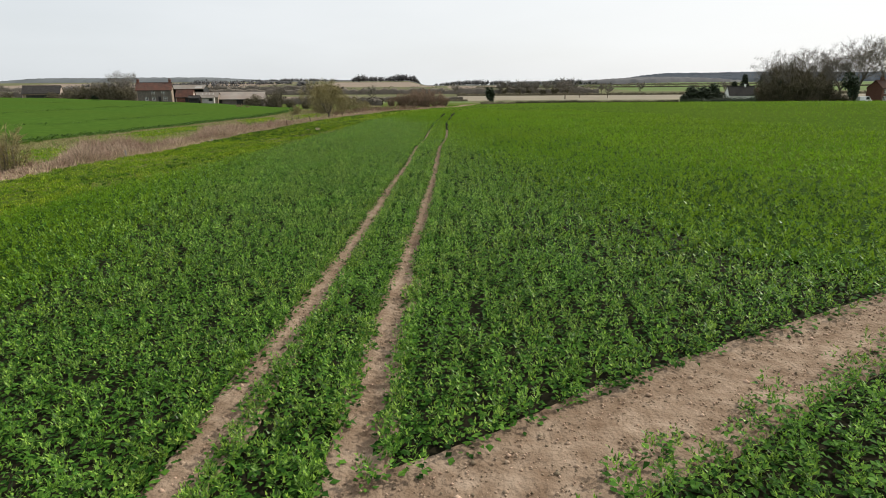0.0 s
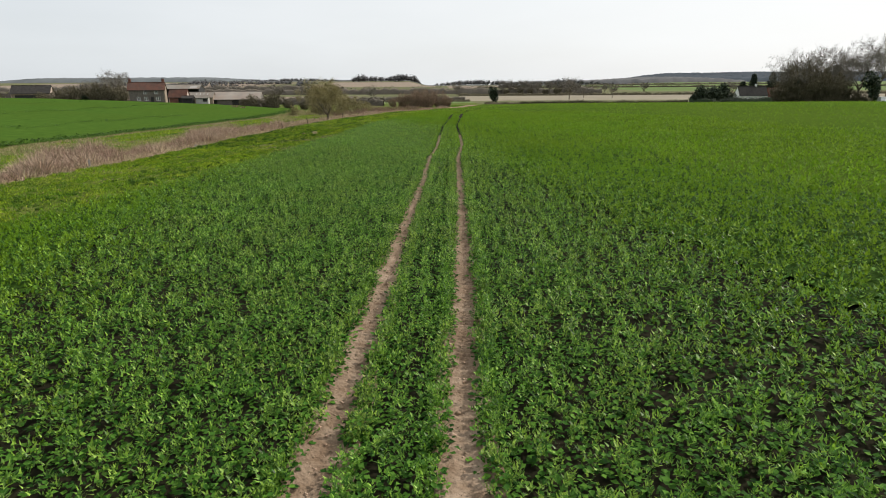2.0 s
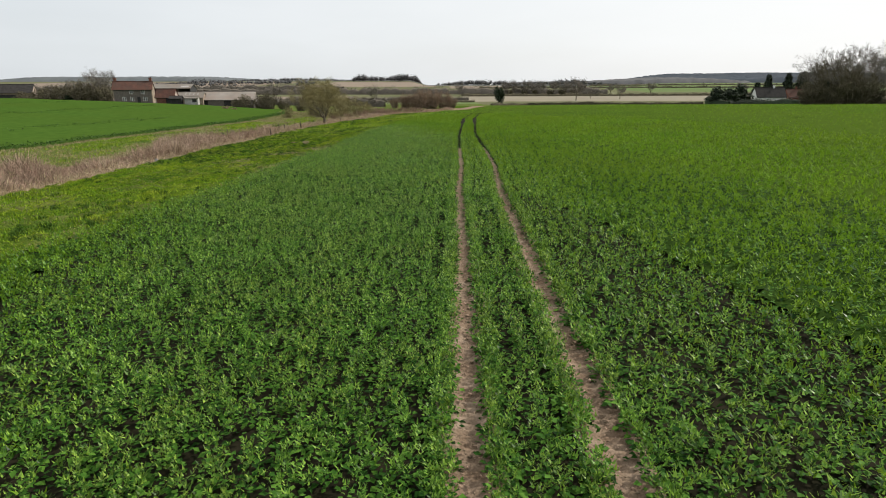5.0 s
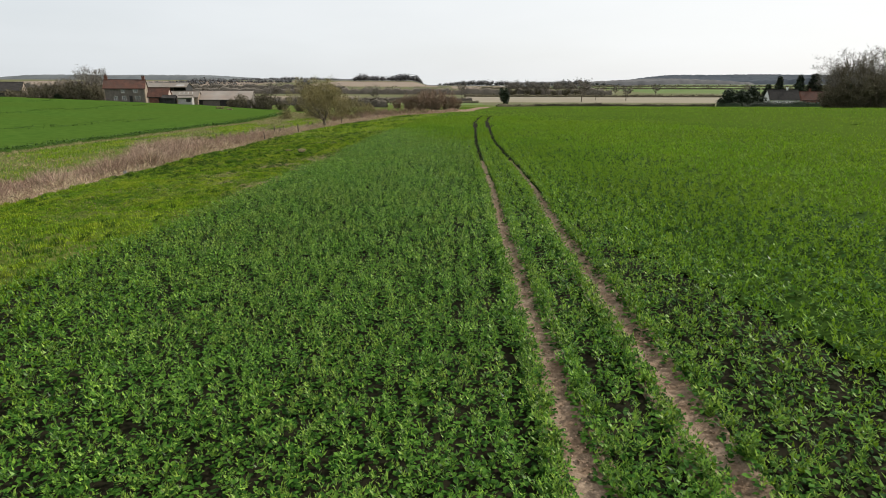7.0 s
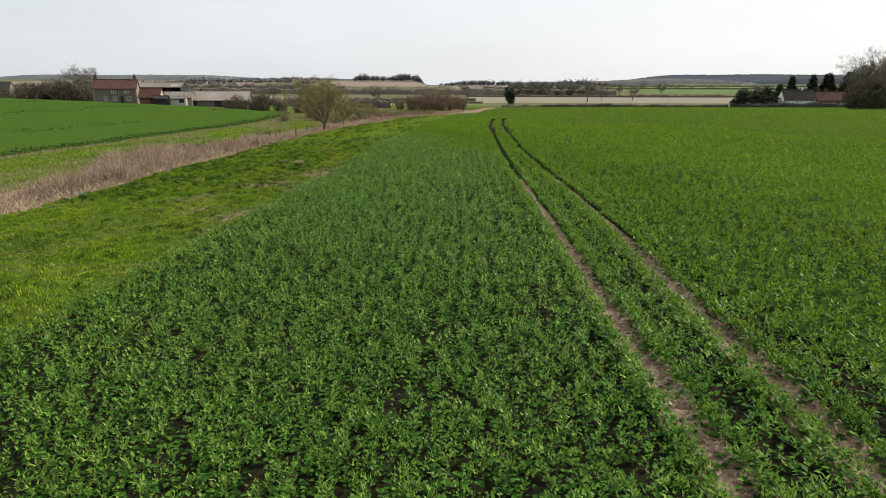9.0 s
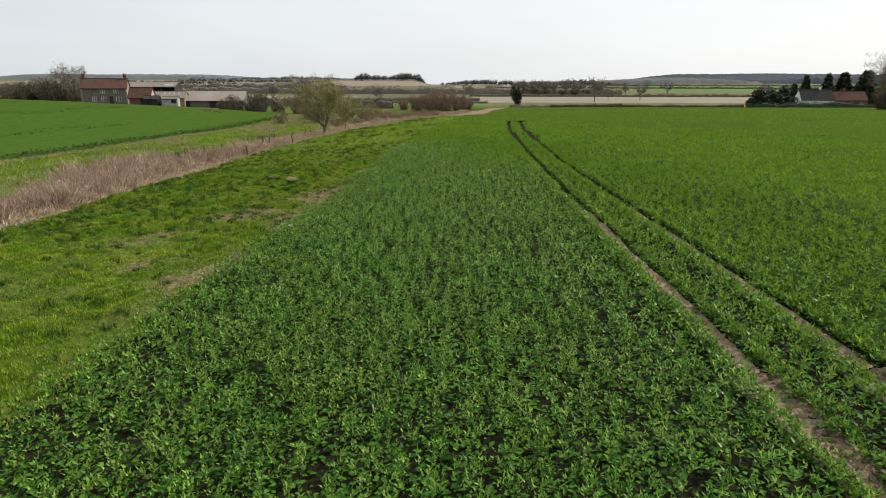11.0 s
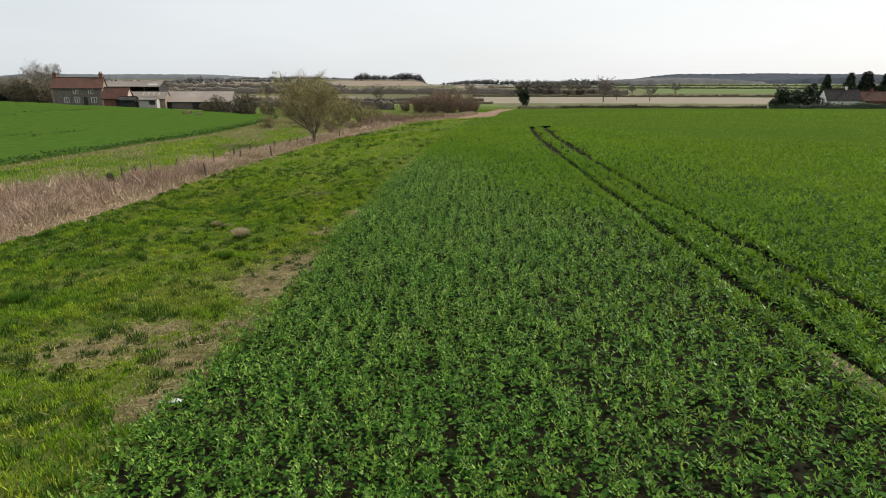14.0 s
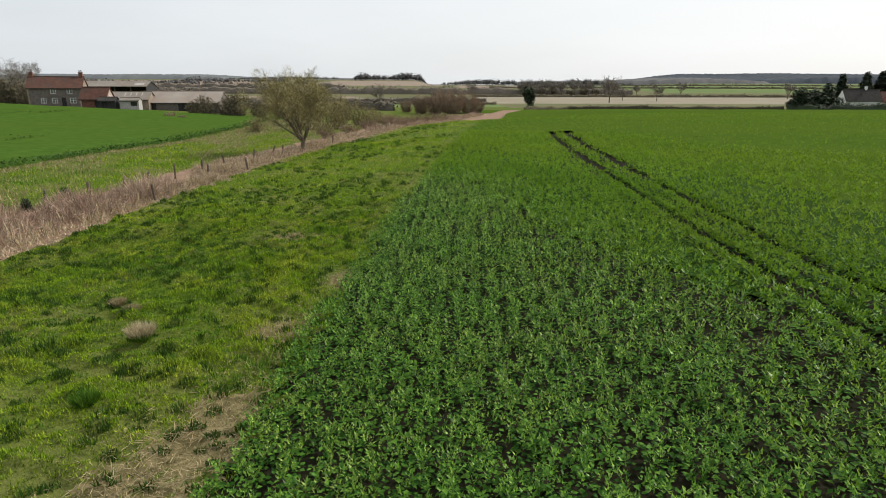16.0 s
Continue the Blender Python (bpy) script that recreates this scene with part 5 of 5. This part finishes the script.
hedge([(-800, 840), (-300, 830), (-120, 800)], 9, 10, 0.2, 1.9, M_BELT, "grey leafless belt of hedgerow trees", 13, "tree_belt")


def far_wood(name, label, x0, x1, y0, y1, count, height, material, seed, edge=0.25):
    """A wood seen from afar: many separate crowns of small clumps with a ragged skyline."""
    r = np.random.RandomState(seed)
    g = Geo()
    X, Y = r.uniform(x0, x1, count), r.uniform(y0, y1, count)
    u = (X - x0) / (x1 - x0)
    H = height * (0.85 + 0.14 * np.sin(u * 9 + seed)) * r.uniform(0.75, 1.15, count) * (0.5 + 0.5 * smooth(np.minimum(u, 1 - u), 0, edge))
    per = 32
    i = np.repeat(np.arange(count), per)
    d = r.normal(size=(len(i), 3))
    d /= np.linalg.norm(d, axis=1)[:, None]
    rad = H[i] * 0.42
    P = np.stack([X[i], Y[i], land(X[i], Y[i]) + H[i] * 0.5], -1) + d * np.stack([rad, rad, H[i] * 0.46], -1) * (0.93 * r.rand(len(i)) ** 0.5)[:, None]
    ln = H[i] * r.uniform(0.10, 0.21, len(i))
    hub = np.stack([X, Y, land(X, Y) + H * 0.42], -1)
    hv = hub[:, None, :] + OCT[None] * np.stack([H * 0.28, H * 0.28, H * 0.44], -1)[:, None, :] * np.array([1, 1, 1.4 * 0.7]) * r.uniform(0.8, 1.1, (count, 6, 1))
    g.add(hv.reshape(-1, 3), (OCT_T[None] + 6 * np.arange(count)[:, None, None]).reshape(-1, 3))
    g.add(*leaf2(P, r.uniform(0, 2 * np.pi, len(i)), r.uniform(-0.9, 0.9, len(i)), ln, ln * 0.8, r.uniform(-0.3, 0.4, len(i))))
    return tagged(new(name, g.mesh(name, [material])), label, "wood", "", "stuff")


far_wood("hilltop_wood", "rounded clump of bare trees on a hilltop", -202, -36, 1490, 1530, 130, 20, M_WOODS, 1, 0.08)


def canopy(label, x0, x1, y0, y1, cell, height, material, seed):
    """A closed wood on a far hillside: a lumpy roof of crowns with a ragged border."""
    r = np.random.RandomState(seed)
    xs, ys = np.arange(x0, x1, cell), np.arange(y0, y1, cell * 1.6)
    X, Y = np.meshgrid(xs, ys)
    X = X + r.uniform(-0.45, 0.45, X.shape) * cell
    Y = Y + r.uniform(-0.45, 0.45, Y.shape) * cell
    H = height * (0.85 + 0.16 * np.sin(X * 0.011 + seed) * np.sin(Y * 0.013)) * r.uniform(0.72, 1.12, X.shape)
    v = (X - x0) / (x1 - x0)
    H = H * (0.35 + 0.65 * smooth(np.minimum(v, 1 - v), 0, 0.22))
    H[0], H[-1], H[:, 0], H[:, -1] = -1, -1, -1, -1
    Z = land(X, Y) + H
    m = len(xs)
    i = (np.arange(len(ys) - 1)[:, None] * m + np.arange(m - 1)[None, :]).ravel()
    T = np.concatenate([np.stack([i, i + 1, i + m + 1], -1), np.stack([i, i + m + 1, i + m], -1)])
    return tagged(new("hill_wood", mesh_np("hill_wood", np.stack([X, Y, Z], -1).reshape(-1, 3), T, [material])), label, "wood", "", "stuff")


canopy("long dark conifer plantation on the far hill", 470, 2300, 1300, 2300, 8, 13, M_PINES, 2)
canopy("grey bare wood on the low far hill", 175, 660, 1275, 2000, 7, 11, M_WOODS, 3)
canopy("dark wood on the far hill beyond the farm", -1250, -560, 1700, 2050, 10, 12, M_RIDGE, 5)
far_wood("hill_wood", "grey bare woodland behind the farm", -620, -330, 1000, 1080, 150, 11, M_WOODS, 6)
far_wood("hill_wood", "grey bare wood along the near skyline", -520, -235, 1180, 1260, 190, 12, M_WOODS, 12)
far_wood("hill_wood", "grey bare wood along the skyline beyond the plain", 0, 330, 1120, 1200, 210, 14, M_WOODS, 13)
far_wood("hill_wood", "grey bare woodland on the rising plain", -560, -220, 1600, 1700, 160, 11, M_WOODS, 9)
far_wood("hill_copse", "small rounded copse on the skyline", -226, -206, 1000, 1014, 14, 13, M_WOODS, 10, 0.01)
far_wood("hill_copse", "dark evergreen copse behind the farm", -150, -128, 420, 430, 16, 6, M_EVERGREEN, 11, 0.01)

parkland = plant_tree("field_tree", "bare round-headed oak standing in the fields", "tree", "lone field trees",
                      bare_tree(52, 16.5, 0.9, 0.4, 5, 2, 1100, 2.0, 0.16, 0.4, 0.22), (M_BARK, M_GREYTWIG), 92.7, 432.4, 0)
for x, y, turn, s in ((131, 460, 60, 0.72), (112, 470, 120, 0.5), (-36, 345, 200, 0.6), (-10, 350, 250, 0.55), (250, 520, 10, 0.8), (20, 600, 99, 0.8), (-75, 360, 200, 0.7), (-95, 372, 40, 0.75), (205, 606, 70, 0.8), (168, 612, 150, 0.65)):
    again(parkland, x, y, turn, s)
# the small wood behind the stubble field
rw = np.random.RandomState(77)
for k in range(15):
    ob = again(parkland, 66 + 5.2 * k + rw.uniform(-2, 2), 620 + rw.uniform(-8, 22), rw.uniform(0, 360), rw.uniform(0.75, 1.0))
    tagged(ob, "bare grey tree in a small wood behind stubble", "tree", "trees of the small wood")
for k in range(6):
    ob = again(thick, 70 + 13 * k + rw.uniform(-3, 3), 618 + rw.uniform(-4, 8), rw.uniform(0, 360), rw.uniform(0.7, 1.0), 0.8)
    tagged(ob, "dark ivy-clad undergrowth of a small bare wood", "thicket", "undergrowth of the small wood")

# ---------------------------------------------------------------- buildings


def wall_with_openings(bm, x0, x1, z0, z1, y, thick, openings):
    """A wall along x between y and y + thick, with rectangular openings (x, z, width, height) through it."""
    xs = sorted({x0, x1, *[o[0] - o[2] / 2 for o in openings], *[o[0] + o[2] / 2 for o in openings]})
    zs = sorted({z0, z1, *[o[1] for o in openings], *[o[1] + o[3] for o in openings]})
    for a, b in zip(xs[:-1], xs[1:]):
        for c, d in zip(zs[:-1], zs[1:]):
            mx, mz = (a + b) / 2, (c + d) / 2
            if not any(abs(mx - o[0]) < o[2] / 2 and o[1] < mz < o[1] + o[3] for o in openings):
                box(bm, a, b, y, y + thick, c, d)


def gable(bm, x0, x1, y0, y1, eave, ridge, foot):
    m = (y0 + y1) / 2
    pts = [(x, y, z) for x in (x0, x1) for y, z in ((y0, foot), (y1, foot), (y1, eave), (m, ridge), (y0, eave))]
    hull(bm, pts, [(4, 3, 2, 1, 0), (5, 6, 7, 8, 9), (0, 1, 6, 5), (1, 2, 7, 6), (2, 3, 8, 7), (3, 4, 9, 8), (4, 0, 5, 9)])


def roof_slope(bm, x0, x1, y0, y1, z0, z1, thick):
    """A slab from the eave line (y0, z0) to the ridge line (y1, z1)."""
    pts = [(x0, y0, z0), (x1, y0, z0), (x1, y1, z1), (x0, y1, z1)]
    pts += [(a, b, c + thick) for a, b, c in pts]
    hull(bm, pts, [(3, 2, 1, 0), (4, 5, 6, 7), (0, 1, 5, 4), (1, 2, 6, 5), (2, 3, 7, 6), (3, 0, 4, 7)])


def window(owner, x, z, w, h, y, bars=1):
    bm = bmesh.new()
    t = 0.09
    box(bm, x - w / 2, x - w / 2 + t, y + 0.05, y + 0.15, z, z + h)
    box(bm, x + w / 2 - t, x + w / 2, y + 0.05, y + 0.15, z, z + h)
    box(bm, x - w / 2 + t, x + w / 2 - t, y + 0.05, y + 0.15, z, z + t)
    box(bm, x - w / 2 + t, x + w / 2 - t, y + 0.05, y + 0.15, z + h - t, z + h)
    for k in range(bars):
        c = x - w / 2 + w * (k + 1) / (bars + 1)
        box(bm, c - 0.045, c + 0.045, y + 0.06, y + 0.14, z + t, z + h - t)
    box(bm, x - w / 2 + t, x + w / 2 - t, y + 0.07, y + 0.13, z + h * 0.5 - 0.035, z + h * 0.5 + 0.035)
    fr = part("window", bm, M_WHITE, owner, "white painted window frame")
    bm = bmesh.new()
    box(bm, x - w / 2 - 0.08, x + w / 2 + 0.08, y - 0.06, y + 0.16, z - 0.10, z)
    part("sill", bm, M_STONE, fr)
    bm = bmesh.new()
    box(bm, x - w / 2 + t * 0.5, x + w / 2 - t * 0.5, y + 0.17, y + 0.19, z + t * 0.5, z + h - t * 0.5)
    part("pane", bm, M_GLASS, fr, "dark reflecting window pane")


def chimney(owner, x, y, z0, z1, material, w=0.8):
    bm = bmesh.new()
    box(bm, x - w / 2, x + w / 2, y - w * 0.4, y + w * 0.4, z0, z1)
    box(bm, x - w / 2 - 0.07, x + w / 2 + 0.07, y - w * 0.4 - 0.07, y + w * 0.4 + 0.07, z1, z1 + 0.16)
    st = part("chimney", bm, material, owner)
    bm = bmesh.new()
    for dx in (-0.2, 0.2):
        g = bmesh.ops.create_cone(bm, cap_ends=True, segments=8, radius1=0.13, radius2=0.10, depth=0.5)
        bmesh.ops.translate(bm, vec=(x + dx, y, z1 + 0.4), verts=g["verts"])
    part("chimney_pot", bm, M_PANTILE, st)


def house(name, label, x, y, turn, L, D, eave, ridge, wall_m, roof_m, windows=(), chimneys=(), doors=(), over=0.3, gable_m=None, lift=0.0, rooflights=(), boards=None):
    """A gabled building whose front looks to -y before it is turned."""
    ob = tagged(new(name), label, "house" if "house" in name or "cottage" in name else "farm building")
    ob.matrix_basis = pose(x, y, float(land(x, y)) + lift, 0, 0, turn)
    y0, y1 = -D / 2, D / 2
    bm = bmesh.new()
    holes = [tuple(w[:4]) for w in windows] + [tuple(d[:4]) for d in doors]
    wall_with_openings(bm, -L / 2 + 0.3, L / 2 - 0.3, -0.8, eave, y0, 0.3, holes)
    part("wall", bm, wall_m, ob)
    bm = bmesh.new()
    box(bm, -L / 2 + 0.3, L / 2 - 0.3, y1 - 0.3, y1, -0.8, eave)
    part("back_wall", bm, wall_m, ob)
    for a, b in ((-L / 2, -L / 2 + 0.3), (L / 2 - 0.3, L / 2)):
        bm = bmesh.new()
        gable(bm, a, b, y0 - 0.003, y1 + 0.003, eave, ridge - 0.02, -0.8)
        part("gable_wall", bm, gable_m or wall_m, ob)
    slope = (ridge - eave) / (D / 2)
    roofs = []
    for s in (-1, 1):
        bm = bmesh.new()
        ye = s * (D / 2 + over)
        z0 = eave - slope * over
        n = max(1, int(L / 3))
        if s < 0:
            roof_slope(bm, -L / 2 - over * 0.7, L / 2 + over * 0.7, ye, 0, z0, ridge, 0.16)
        else:
            roof_slope(bm, L / 2 + over * 0.7, -L / 2 - over * 0.7, ye, 0, z0, ridge, 0.16)
        roofs.append(part("roof_slope", bm, roof_m, ob))
    bm = bmesh.new()
    box(bm, -L / 2 - over * 0.7, L / 2 + over * 0.7, -0.14, 0.14, ridge + 0.10, ridge + 0.24)
    part("ridge_tiles", bm, roof_m, ob)
    bm = bmesh.new()
    box(bm, -L / 2, L / 2, y0 - over - 0.10, y0 - over, eave - slope * over - 0.02, eave - slope * over + 0.10)
    part("gutter", bm, M_DARKBOARD, ob, "black rain gutter")
    for w in windows:
        window(ob, w[0], w[1], w[2], w[3], y0, w[4] if len(w) > 4 else 1)
    # black panels also stand in for the dark inside of open fronts
    for d in doors:
        bm = bmesh.new()
        box(bm, d[0] - d[2] / 2, d[0] + d[2] / 2, y0 + 0.18, y0 + 0.26, d[1] - 0.1, d[1] + d[3])
        part("door_or_dark_bay", bm, d[4] if len(d) > 4 else M_DARKBOARD, ob)
    for c in chimneys:
        chimney(ob, c[0], c[1] if len(c) > 1 else 0.0, ridge - 0.9, ridge + 1.0, wall_m if len(c) < 3 else c[2])
    for (rx, f, w, ln) in rooflights:
        bm = bmesh.new()
        ya, yb = -(D / 2) * (1 - f), -(D / 2) * (1 - f) + ln
        za, zb = ridge + slope * ya, ridge + slope * yb
        roof_slope(bm, rx - w / 2, rx + w / 2, ya, yb, za + 0.165, zb + 0.165, 0.02)
        part("roof_light", bm, M_BOARDS, ob, "pale translucent roof sheet")
    return ob


def open_barn(name, label, x, y, turn, L, D, eave, ridge, roof_m, lift=0.0):
    ob = tagged(new(name), label, "barn")
    ob.matrix_basis = pose(x, y, float(land(x, y)) + lift, 0, 0, turn)
    bm = bmesh.new()
    box(bm, -L / 2, L / 2, D / 2 - 0.2, D / 2, -0.8, eave)
    part("back_wall", bm, M_DARKBOARD, ob)
    for a, b in ((-L / 2, -L / 2 + 0.2), (L / 2 - 0.2, L / 2)):
        bm = bmesh.new()
        gable(bm, a, b, -D / 2 + 0.1, D / 2 - 0.2, eave, ridge - 0.05, -0.8)
        part("end_wall", bm, M_DARKBOARD, ob)
    n = int(L // 4.5)
    for k in range(1, n):
        px = -L / 2 + L * k / n
        bm = bmesh.new()
        box(bm, px - 0.12, px + 0.12, -D / 2 + 0.1, -D / 2 + 0.34, -0.8, eave - 0.1)
        part("post", bm, M_POST, ob)
    slope = (ridge - eave) / (D / 2)
    for s in (-1, 1):
        bm = bmesh.new()
        e = L / 2 + 0.25
        roof_slope(bm, -e * -s, e * -s, s * (D / 2 + 0.4), 0, eave - slope * 0.4, ridge, 0.12)
        part("roof_slope", bm, roof_m, ob)
    for rx in (-L * 0.43, L * 0.40):
        bm = bmesh.new()
        roof_slope(bm, rx - 1.4, rx + 1.4, -D * 0.40, -D * 0.25, ridge - slope * D * 0.40 + 0.125, ridge - slope * D * 0.25 + 0.125, 0.02)
        part("roof_light", bm, M_BOARDS, ob, "pale translucent roof sheet")
    return ob


# paler stone on the farmhouse gables puts their sunlit look into the colour
house("farmhouse", "two-storey flint and brick farmhouse with a red pantile roof", -101.0, 220.5, 17, 11.4, 6.0, 4.3, 6.7, M_FLINT, M_PANTILE,
      windows=((-0.4, 2.95, 1.15, 1.2), (3.0, 2.95, 1.15, 1.2), (-2.6, 0.75, 1.1, 1.2), (-0.3, 0.75, 1.1, 1.2), (3.5, 0.75, 1.3, 1.2)), doors=((1.6, 0.0, 0.95, 2.05),),
      chimneys=((-5.2, 0.0, M_BRICK), (5.2, 0.0, M_BRICK)), gable_m=M_STONE)
house("outbuilding", "small farm outbuilding with a steep red pantile roof", -85.3, 208.5, 6, 5.4, 4.6, 2.2, 4.5, M_BRICK, M_PANTILE, gable_m=M_RENDER, doors=((0.8, 0.0, 1.1, 1.9),))
house("workshop", "low grey-roofed workshop with pale roof sheets", -80.6, 214.5, 10, 8.6, 6.5, 2.2, 3.8, M_STONE, M_SHEETROOF, gable_m=M_STONE,
      rooflights=((-1.0, 0.45, 0.22, 1.3), (0.2, 0.45, 0.22, 1.3), (1.4, 0.45, 0.22, 1.3), (2.6, 0.45, 0.22, 1.3)))
house("boarded_shed", "shed of pale weathered boards with a dark doorway", -77.0, 206.5, 10, 3.8, 2.6, 2.0, 2.5, M_BOARDS, M_SHEETROOF, doors=((0.9, 0.9, 1.3, 0.9),), over=0.2)
house("cart_shed", "low cart shed with a dark sheet roof", -81.3, 205.6, 10, 3.2, 3.0, 1.9, 2.5, M_DARKBOARD, M_SLATE, doors=((0.0, 0.0, 2.0, 1.6),), over=0.35)
house("cattle_shed", "long low cattle shed with a lichened pinkish roof", -71.0, 220.5, 8, 18.0, 12.0, 2.0, 4.4, M_FLINT, M_PINKROOF, doors=((-6.0, 0, 2.2, 1.9), (1.0, 0, 2.2, 1.9)), gable_m=M_FLINT)
open_barn("hay_barn", "long open-fronted barn with a grey sheet roof", -110.0, 262.0, 6, 23.0, 9.0, 6.0, 7.5, M_SHEETROOF)
# the wide black panel imitates the shaded inside of the barn's open front
house("stone_barn", "pale stone barn with a dark weathered roof", -158.5, 248.0, 18, 13.0, 7.0, 4.1, 6.9, M_STONE, M_SLATE, doors=((-1.0, 0, 8.5, 3.4),), gable_m=M_RENDER)
house("garage", "brown pantiled garage behind the farm", -76, 240, 4, 12, 7, 2.6, 4.6, M_BRICK, M_PINKROOF)

house("white_cottage", "white-walled cottage with a dark tiled roof", 157.2, 311.5, -4, 13.5, 7.0, 3.4, 7.6, M_WHITE, M_SLATE,
      windows=((-4.2, 1.0, 1.4, 1.2), (-0.5, 1.0, 1.4, 1.2), (3.6, 1.0, 1.4, 1.2)), chimneys=((2.0,),), lift=0.0)
house("brick_cottage", "red brick cottage with a dull brown roof", 172.5, 312.0, -4, 13.0, 7.0, 3.2, 6.8, M_BRICK, M_PANTILE,
      windows=((-3.5, 1.0, 1.3, 1.2), (0.5, 1.0, 1.3, 1.2), (4.0, 1.0, 1.3, 1.2)), chimneys=((-2.0,),))
house("brick_house", "two-storey red brick house with white windows", 168.0, 222.0, 0, 13.0, 8.0, 5.2, 7.8, M_BRICK, M_PANTILE,
      windows=((-5.2, 3.2, 1.2, 1.4), (-2.4, 3.2, 1.2, 1.4), (-5.2, 0.8, 1.2, 1.5), (-2.4, 0.8, 1.2, 1.5), (2.0, 0.8, 1.6, 1.5), (2.0, 3.2, 1.6, 1.4)), chimneys=((-4.5,),))
house("hill_farmhouse", "distant white farmhouse among trees", 150, 1400, 10, 16, 8, 5, 8.5, M_WHITE, M_SLATE, windows=((-4, 1, 1.5, 1.5), (4, 1, 1.5, 1.5)))


# ---------------------------------------------------------------- vehicles by the brick house


def vehicle(name, label, x, y, turn, L, W, body, paint, van):
    ob = tagged(new(name), label, "van" if van else "car", "parked vehicles")
    ob.matrix_basis = pose(x, y, float(land(x, y)), 0, 0, turn)
    roof = body * (1.0 if van else 0.98)
    prof = [(-L / 2, 0.35), (L / 2, 0.35), (L / 2 + 0.02, 0.75), (L / 2 - 0.5, 0.95), (L * 0.24, roof), (-L / 2 + (0.1 if van else 0.9), roof), (-L / 2, 0.95)]
    bm = bmesh.new()
    k = len(prof)
    vs = [bm.verts.new((a, s * W / 2 * (1.0 if b < 1.0 else 0.86), b)) for s in (-1, 1) for a, b in prof]
    bm.faces.new(vs[:k])
    bm.faces.new(list(reversed(vs[k:])))
    for i in range(k):
        j = (i + 1) % k
        bm.faces.new([vs[j], vs[i], vs[k + i], vs[k + j]])
    bmesh.ops.recalc_face_normals(bm, faces=bm.faces)
    part("body", bm, paint, ob)
    for s in (-1, 1):
        bm = bmesh.new()
        yy = s * W / 2 * 0.95
        pts = [(-L * (0.02 if van else 0.28), 1.0), (L * 0.30, 1.0), (L * 0.20, roof - 0.12), (-L * (0.0 if van else 0.2), roof - 0.12)]
        hull(bm, [(a, yy + s * d, b) for d in (0.0, 0.04) for a, b in pts], [(0, 1, 2, 3), (7, 6, 5, 4), (0, 4, 5, 1), (1, 5, 6, 2), (2, 6, 7, 3), (3, 7, 4, 0)])
        part("side_window", bm, M_GLASS, ob)
        for wx in (-L * 0.31, L * 0.31):
            bm = bmesh.new()
            bmesh.ops.create_cone(bm, cap_ends=True, segments=14, radius1=0.33, radius2=0.33, depth=0.22, matrix=pose(wx, s * (W / 2 - 0.1), 0.33, 90, 0, 0))
            wheel = part("wheel", bm, M_RUBBER, ob, "black tyre")
            bm = bmesh.new()
            bmesh.ops.create_cone(bm, cap_ends=True, segments=10, radius1=0.19, radius2=0.17, depth=0.05, matrix=pose(wx, s * (W / 2 + 0.02), 0.33, 90, 0, 0))
            part("rim", bm, M_SHEETROOF, wheel)
    return ob


vehicle("van", "white panel van parked by the brick house", 148.6, 208.5, 8, 5.0, 1.95, 2.0, M_CARPAINT, True)
vehicle("car", "pale car parked before the cottages", 141.0, 303.0, 10, 4.3, 1.75, 1.5, M_CARPAINT, False)
vehicle("car", "silver car parked before the cottages", 136.2, 300.5, 170, 4.3, 1.75, 1.5, M_SHEETROOF, False)
